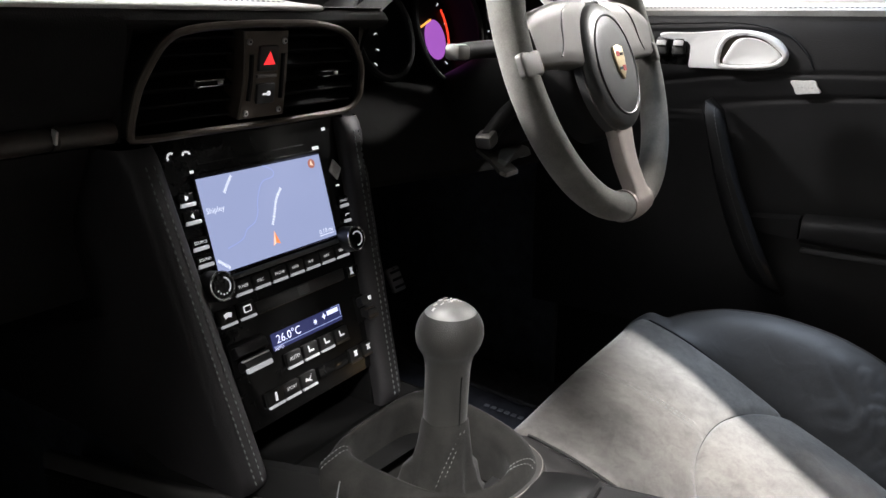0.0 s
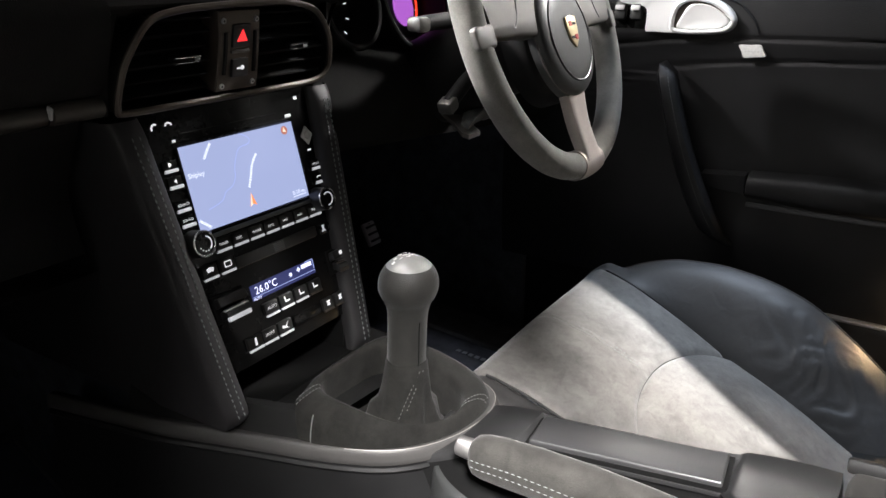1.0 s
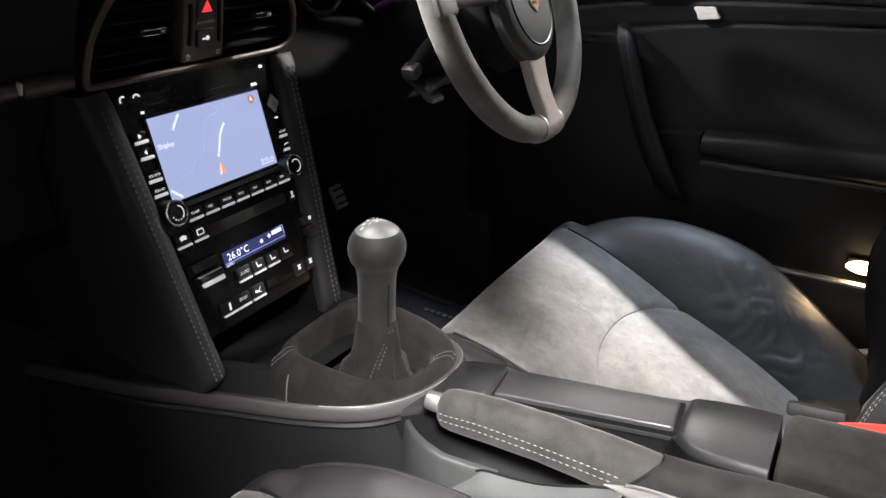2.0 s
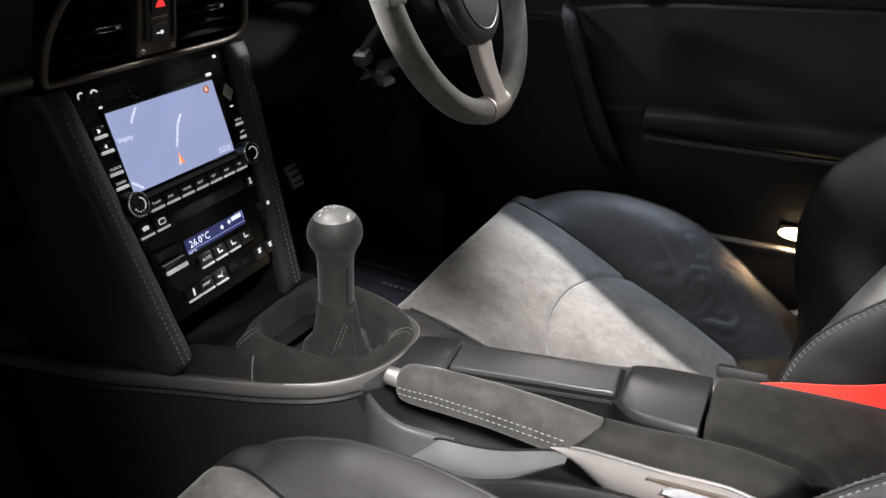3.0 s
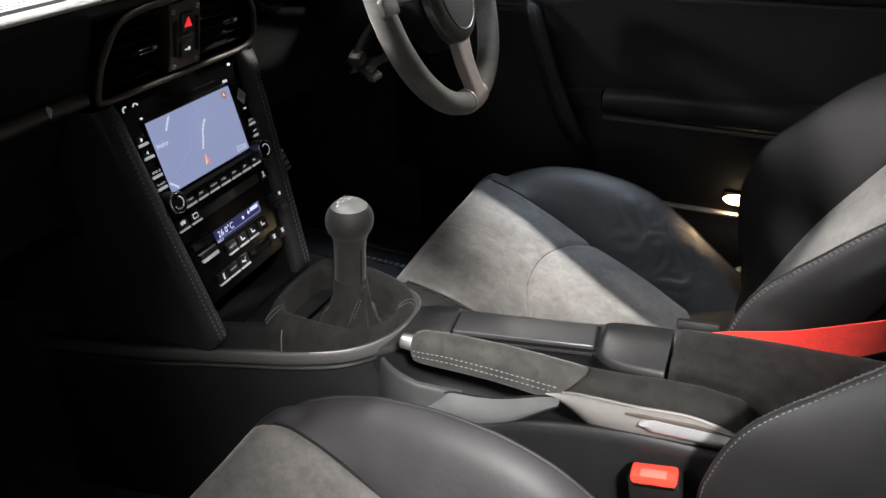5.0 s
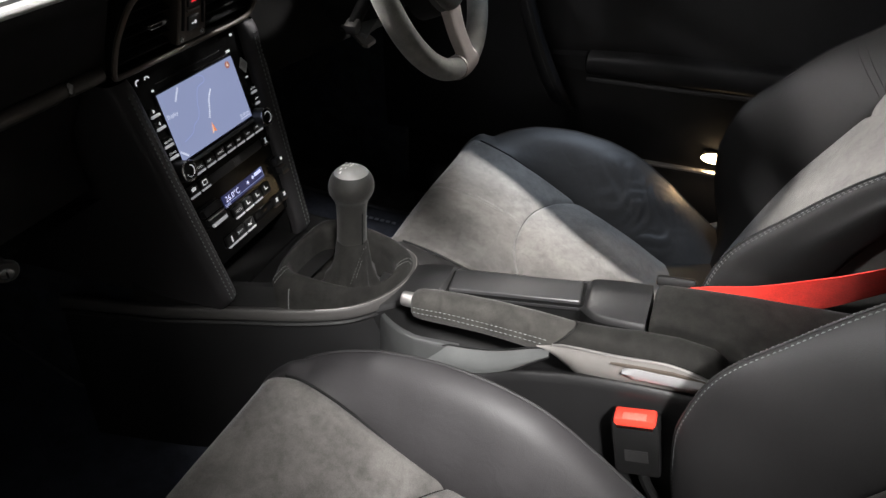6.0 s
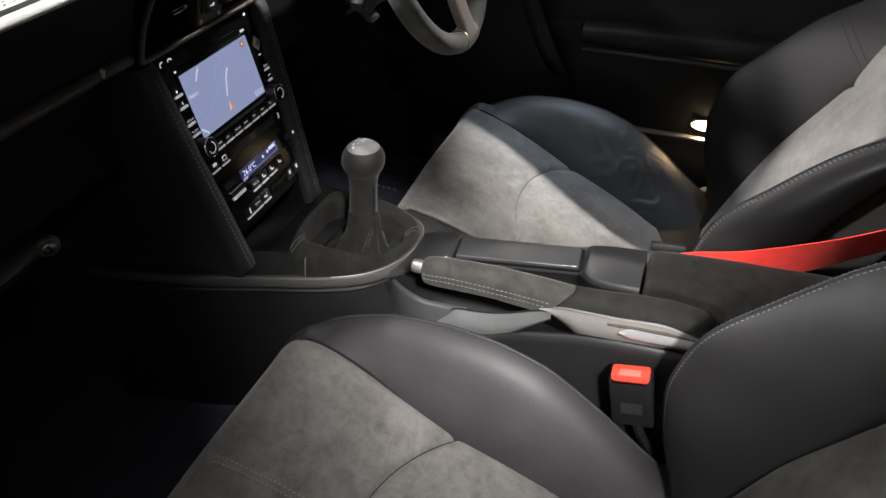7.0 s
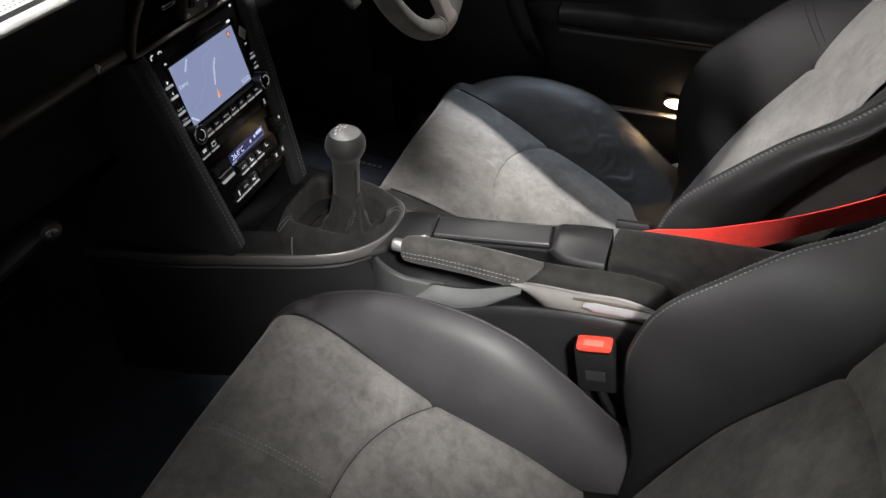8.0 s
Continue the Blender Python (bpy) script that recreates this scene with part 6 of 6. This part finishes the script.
# ---------------------------------------------------------------- belts and buckle

belt = thing("seat_belt", (0.10, -0.54, 0.44), "bright red seat belt webbing beside the driver's seat", "seat belt")
centre = smooth_run([(0.0900, -0.548, 0.462), (0.0885, -0.575, 0.471), (0.0870, -0.63, 0.487), (0.0865, -0.69, 0.516), (0.0865, -0.74, 0.545), (0.0865, -0.80, 0.583), (0.088, -0.92, 0.66)], 50)
rings = []
for k, p in enumerate(centre):
    t = (centre[min(k + 1, 50)] - centre[max(k - 1, 0)]).normalized()
    lean = Vector((-0.25 + 0.2 * math.sin(k * 0.12), 0, 1))
    s = (lean - t * lean.dot(t)).normalized()
    n = t.cross(s)
    hw = 0.0235
    rings.append([p - s * hw - n * 0.0006, p - s * hw + n * 0.0006, p + n * 0.0012, p + s * hw + n * 0.0006, p + s * hw - n * 0.0006, p])
part("webbing", loft(rings), belt_red, belt)
part("belt_guide", box(0.012, 0.045, 0.012, pose(0.094, -0.535, 0.487, -4, 20), 0.003), plastic_dark, belt, "black belt guide")

buckle = thing("belt_buckle", (-0.090, -0.54, 0.36), "black belt buckle with a red release button", "belt buckle")
bk = pose(-0.0925, -0.5290, 0.4000, -11, 0, 0)
part("case", box(0.024, 0.049, 0.075, bk, 0.004), plastic_dark, buckle, "black plastic buckle case")
part("release_button", box(0.020, 0.043, 0.016, bk @ pose(-0.002, 0, 0.0345, 0, 0, 0), 0.003), button_red, buckle, "red release button")
part("button_face", box(0.009, 0.024, 0.0015, bk @ pose(-0.0065, 0, 0.0425, 0, -8, 0), 0.0006), material("pale_red_mark", (0.78, 0.12, 0.09), 0.4, patch=0.05), buckle)
part("case_mark", box(0.0008, 0.024, 0.016, bk @ pose(-0.0122, 0, -0.008)), rubber, buckle)
part("stem", tube(smooth_run([(-0.0925, -0.537, 0.366), (-0.091, -0.550, 0.335), (-0.088, -0.575, 0.30)], 8), 0.006, 8), plastic_dark, buckle)

# ---------------------------------------------------------------- driver's door

door = thing("door_panel", (0.66, -0.5, 0.36), "black leather driver's door trim, closed", "door")


def door_fn(a, b):
    y = 0.10 - 1.20 * a
    keys = [(0.36, 0.668), (0.50, 0.662), (0.60, 0.664), (0.70, 0.660), (0.728, 0.656), (0.756, 0.650), (0.80, 0.654), (0.822, 0.660), (0.832, 0.672)]
    z = 0.355 + 0.480 * b
    x = value_at(keys, z)
    for zz in (groove_mid(y), groove_low(y)):
        x += 0.004 * math.exp(-((z - zz) / 0.0022) ** 2)
    return (x, y, z)


def groove_mid(y):
    return value_at([(-1.1, 0.760), (-0.379, 0.756), (-0.19, 0.749), (-0.10, 0.738), (0.1, 0.72)], y)


def groove_low(y):
    return value_at([(-1.1, 0.740), (-0.384, 0.727), (-0.25, 0.718), (-0.15, 0.702), (-0.10, 0.682), (0.1, 0.60)], y)


part("panel", sheet(door_fn, 50, 160), door_leather, door, "black leather door panel", sharp=80)
part("window_sill", loft([[(0.660, y, 0.8335), (0.664, y, 0.838), (0.70, y, 0.843), (0.78, y, 0.842), (0.78, y, 0.80), (0.665, y, 0.825)] for y in (0.10, -0.3, -0.7, -1.10)]), lit_top_leather, door, "padded window sill, pale grey for the strong light on it")
part("stitching", stitches([(0.6620, 0.02 - 0.02 * k, 0.8370) for k in range(50)], 0.006, 0.0042, 0.0007, Vector((-0.0003, 0, 0.0003))), thread, door, "grey thread stitching")
part("outer_skin", box(0.06, 1.25, 0.50, pose(0.745, -0.5, 0.59), 0.02), bodypaint, door, "white painted door skin")
# silver release handle in its shell
HX = 0.646


surround = [(-0.098, 0.804), (-0.14, 0.8045), (-0.19, 0.8085), (-0.225, 0.8065), (-0.252, 0.796), (-0.2655, 0.779), (-0.260, 0.764), (-0.235, 0.757), (-0.19, 0.7565), (-0.15, 0.757), (-0.1375, 0.758), (-0.1375, 0.775), (-0.133, 0.792), (-0.098, 0.797)]
rings = []
for dx, s in ((0.012, 1.0), (0.002, 1.0), (-0.001, 0.985), (-0.002, 0.96)):
    cy_, cz_ = -0.195, 0.782
    rings.append([(HX + dx, cy_ + (y - cy_) * s, cz_ + (z - cz_) * s) for y, z in rounded(surround, 4)])
shell = part("handle_surround", loft(rings), door_silver, door, "satin silver handle surround", sharp=50)
cup = rounded([(-0.1775, 0.766), (-0.1800, 0.788), (-0.190, 0.8005), (-0.2083, 0.8050), (-0.230, 0.8015), (-0.2440, 0.7945), (-0.2560, 0.7850), (-0.2620, 0.7765), (-0.2534, 0.7655), (-0.235, 0.7620), (-0.2105, 0.7600), (-0.186, 0.7605)], 5)
part("handle_rim", tube([(HX - 0.004, y, z) for y, z in cup], 0.0034, 10, closed=True), door_silver, shell, "rounded silver rim")
# Nearly flush dish; the crescent of shade round the flap is its dark colour.
rings = []
for dx, s in ((-0.0045, 0.99), (-0.0034, 0.93), (-0.0026, 0.8), (-0.0024, 0.3)):
    rings.append([(HX + dx, -0.220 + (y + 0.220) * s, 0.781 + (z - 0.781) * s) for y, z in cup])
part("handle_shade_dish", loft(rings, cap=False), bronze, shell, "shallow dish behind the release flap, its shade put into a dark colour")
flap = rounded([(-0.1850, 0.7640), (-0.1905, 0.782), (-0.2010, 0.7965), (-0.222, 0.7980), (-0.2420, 0.7905), (-0.2575, 0.7770), (-0.2494, 0.7675), (-0.215, 0.7635)], 5)
rings = []
for dx, s in ((-0.0020, 1.0), (-0.0050, 0.985), (-0.0062, 0.94), (-0.0056, 0.8), (-0.0046, 0.5), (-0.0042, 0.2)):
    rings.append([(HX + dx, -0.225 + (y + 0.225) * s, 0.780 + (z - 0.780) * s) for y, z in flap])
part("release_flap", loft(rings), door_silver, shell, "satin silver release flap", sharp=60)
for y in (-0.0985, -0.1225):
    sw = part("window_switch", box(0.012, 0.018, 0.026, pose(HX + 0.001, y, 0.7850, 0, 15), 0.004), rubber, door, "black window switch")
    part("switch_lip", box(0.0035, 0.014, 0.0075, pose(HX - 0.0060, y, 0.7900, 0, 15), 0.0015), pale_silver, sw)
part("switch_base", box(0.006, 0.066, 0.038, pose(HX + 0.006, -0.107, 0.779), 0.002), gloss, door)
lozenge = rounded([(-0.2726, 0.7448), (-0.2870, 0.7456), (-0.3015, 0.7460), (-0.3060, 0.7385), (-0.3098, 0.7312), (-0.2955, 0.7295), (-0.2815, 0.7282), (-0.2770, 0.7365)], 4)
part("airbag_plate", loft([[(0.6500 + dx, -0.2913 + (y + 0.2913) * s, 0.7371 + (z - 0.7371) * s) for y, z in lozenge] for dx, s in ((0.004, 1.0), (-0.0008, 1.0), (-0.0020, 0.97), (-0.0022, 0.5))]), pale_silver, door, "small silver plate")
part("plate_writing", merge(*(box(0.0005, 0.0026, 0.0009, pose(0.6478, -0.2830 - 0.0042 * k, 0.7370)) for k in range(5))), light_grey_mark, door)
# curved line above the handle
arch = smooth_run([(0.6485, 0.05, 0.812), (0.649, -0.12, 0.8165), (0.650, -0.20, 0.8175), (0.650, -0.255, 0.806), (0.6495, -0.285, 0.782), (0.649, -0.297, 0.760)], 40)
part("arch_line", tube(arch, 0.0016, 6), plastic_dark, door)
# leather pull strap, armrest and its pocket
pull = []
for y, z, w, x in ((-0.1810, 0.7115, 0.0080, 0.640), (-0.1815, 0.7085, 0.0130, 0.629), (-0.1845, 0.697, 0.0150, 0.621), (-0.1935, 0.670, 0.0158, 0.615), (-0.212, 0.615, 0.0175, 0.610), (-0.234, 0.560, 0.0195, 0.608), (-0.253, 0.515, 0.021, 0.614), (-0.273, 0.470, 0.022, 0.632), (-0.281, 0.455, 0.020, 0.650)):
    pull.append([(x + dx, y + s * w, z + s * 0.006) for dx, s in ((0.012, -1), (0.001, -0.98), (-0.005, -0.7), (-0.007, 0), (-0.005, 0.7), (0.001, 0.98), (0.012, 1))])
gp = part("pull_strap", loft(pull), door_leather, door, "black leather pull strap with stitching")
part("stitching", stitches(smooth_run([Vector(r[2]) * 0.4 + Vector(r[3]) * 0.6 + Vector((-0.0004, 0, 0)) for r in pull[1:8]], 40), 0.0055, 0.0038, 0.0003, Vector((-0.0003, 0, 0))), thread_dim, gp, "grey stitching")
part("armrest", loft([[(0.668, y, z0), (0.640, y, z0 + 0.002), (0.632, y, z0 + 0.010), (0.632, y, z1 - 0.010), (0.638, y, z1 - 0.002), (0.668, y, z1 + 0.003)] for k, (y, z0, z1) in enumerate(((-0.312, 0.530, 0.565), (-0.40, 0.526, 0.570), (-0.60, 0.526, 0.574), (-1.0, 0.53, 0.578)))]), door_leather, door, "padded black armrest", sharp=60)
part("armrest_front", loft([[(0.668, y, z0), (0.645, y, z0 + 0.002), (0.640, y, z1 - 0.002), (0.668, y, z1)] for y, z0, z1 in ((-0.245, 0.540, 0.560), (-0.27, 0.534, 0.562), (-0.308, 0.532, 0.565))]), door_leather, door)
part("armrest_strip", box(0.004, 0.66, 0.007, pose(0.6335, -0.645, 0.5235), 0.0015), plastic, door, "thin grey strip under the armrest")
courtesy = thing("courtesy_lamp", (0.66, -0.550, 0.38), "small glowing warm lamp low in the door", "lamp")


def lens_fn(a, b):
    q, e = 2 * math.pi * a, math.pi * (b - 0.5)
    return (0.6515 - 0.007 * math.cos(e) * math.cos(q), -0.561 + 0.0215 * math.sin(e) * (1 + 0.12 * math.sin(e)), 0.3975 + 0.0098 * math.cos(e) * math.sin(q))


part("lens", sheet(lens_fn, 28, 16), lamp_warm, courtesy, "glowing warm lens", sharp=80)
part("bezel", box(0.004, 0.048, 0.023, pose(0.6580, -0.561, 0.3970), 0.0018), plastic_dark, courtesy)
data = bpy.data.lights.new("courtesy_glow", "SPOT")
data.spot_size, data.spot_blend = radians(150), 0.5
data.energy, data.color, data.shadow_soft_size = 0.55, (1.0, 0.66, 0.36), 0.012
glow = new("courtesy_glow", data)
glow.matrix_basis = look((0.640, -0.558, 0.388), (0.612, -0.530, 0.310))

# ---------------------------------------------------------------- footwells
for cx, cat in ((0.345, "driver"), (-0.345, "passenger")):
    hw = 0.215 if cx > 0 else 0.245
    fm = thing("floor_mat", (cx, 0.1, 0.201), "dark carpet mat in the " + cat + "'s footwell", "floor mat", "floor mats")
    part("mat", sheet(lambda a, b: curve_at([(cx - hw + 2 * hw * a, -0.20, 0.208), (cx - hw + 2 * hw * a, 0.06, 0.210), (cx - hw + 2 * hw * a, 0.26, 0.226), (cx - hw + 2 * hw * a, 0.40, 0.29)], b), 8, 16), mat_cloth, fm)
    part("binding", tube([(cx + hw * sx, y, z) for sx, y, z in ((-1, -0.19, 0.210), (-1, 0.06, 0.212), (-1, 0.26, 0.228), (-1, 0.39, 0.286), (1, 0.39, 0.286), (1, 0.26, 0.228), (1, 0.06, 0.212), (1, -0.19, 0.210))], 0.004, 6), mat_edge, fm, "dark grey mat binding")
    if cx > 0:
        for k in range(7):
            part("woven_bar", box(0.008, 0.0085, 0.002, pose(0.512, 0.022 + 0.0125 * k, 0.2135 + 0.0006 * k), 0.0006, 1), woven, fm, "pale woven bar")
for x, y, z, w, h, name in ((0.28, 0.30, 0.36, 0.05, 0.055, "clutch_pedal"), (0.36, 0.30, 0.37, 0.06, 0.055, "brake_pedal"), (0.452, 0.235, 0.425, 0.030, 0.040, "accelerator_pedal")):
    pd = thing(name, (x, y + 0.1, 0.25), "metal-faced pedal on a black arm in the footwell", "pedal", "pedals")
    pad = part("pad", box(w, 0.008, h, pose(x, y, z, -25), 0.003), plastic_dark if x < 0.4 else pale_silver, pd)
    part("arm", tube(smooth_run([(x, y + 0.006, z + 0.01), (x, y + 0.12, z + 0.06), (x, y + 0.24, z + 0.10)], 8), 0.008, 8), plastic_dark, pd)
    for k in range(3):
        part("rib", box(w * 0.8, 0.002, 0.004, pose(x, y, z, -25) @ pose(0, -0.005, -0.012 + 0.012 * k), 0.0006, 1), plastic, pad)

# ---------------------------------------------------------------- writing
made = []
for text, m, size, mat, parent, depth in LETTERS:
    c = bpy.data.curves.new("lettering", "FONT")
    c.body, c.size, c.extrude, c.resolution_u = text, size, depth, 2
    ob = bpy.data.objects.new("lettering", c)
    scene.collection.objects.link(ob)
    made.append((ob, m, mat, parent))
graph = bpy.context.evaluated_depsgraph_get()
for ob, m, mat, parent in made:
    me = bpy.data.meshes.new_from_object(ob.evaluated_get(graph))
    me.transform(m)
    me.materials.clear()
    me.materials.append(mat)
    bpy.data.objects.remove(ob)
    w = new("lettering", me)
    w.parent = parent
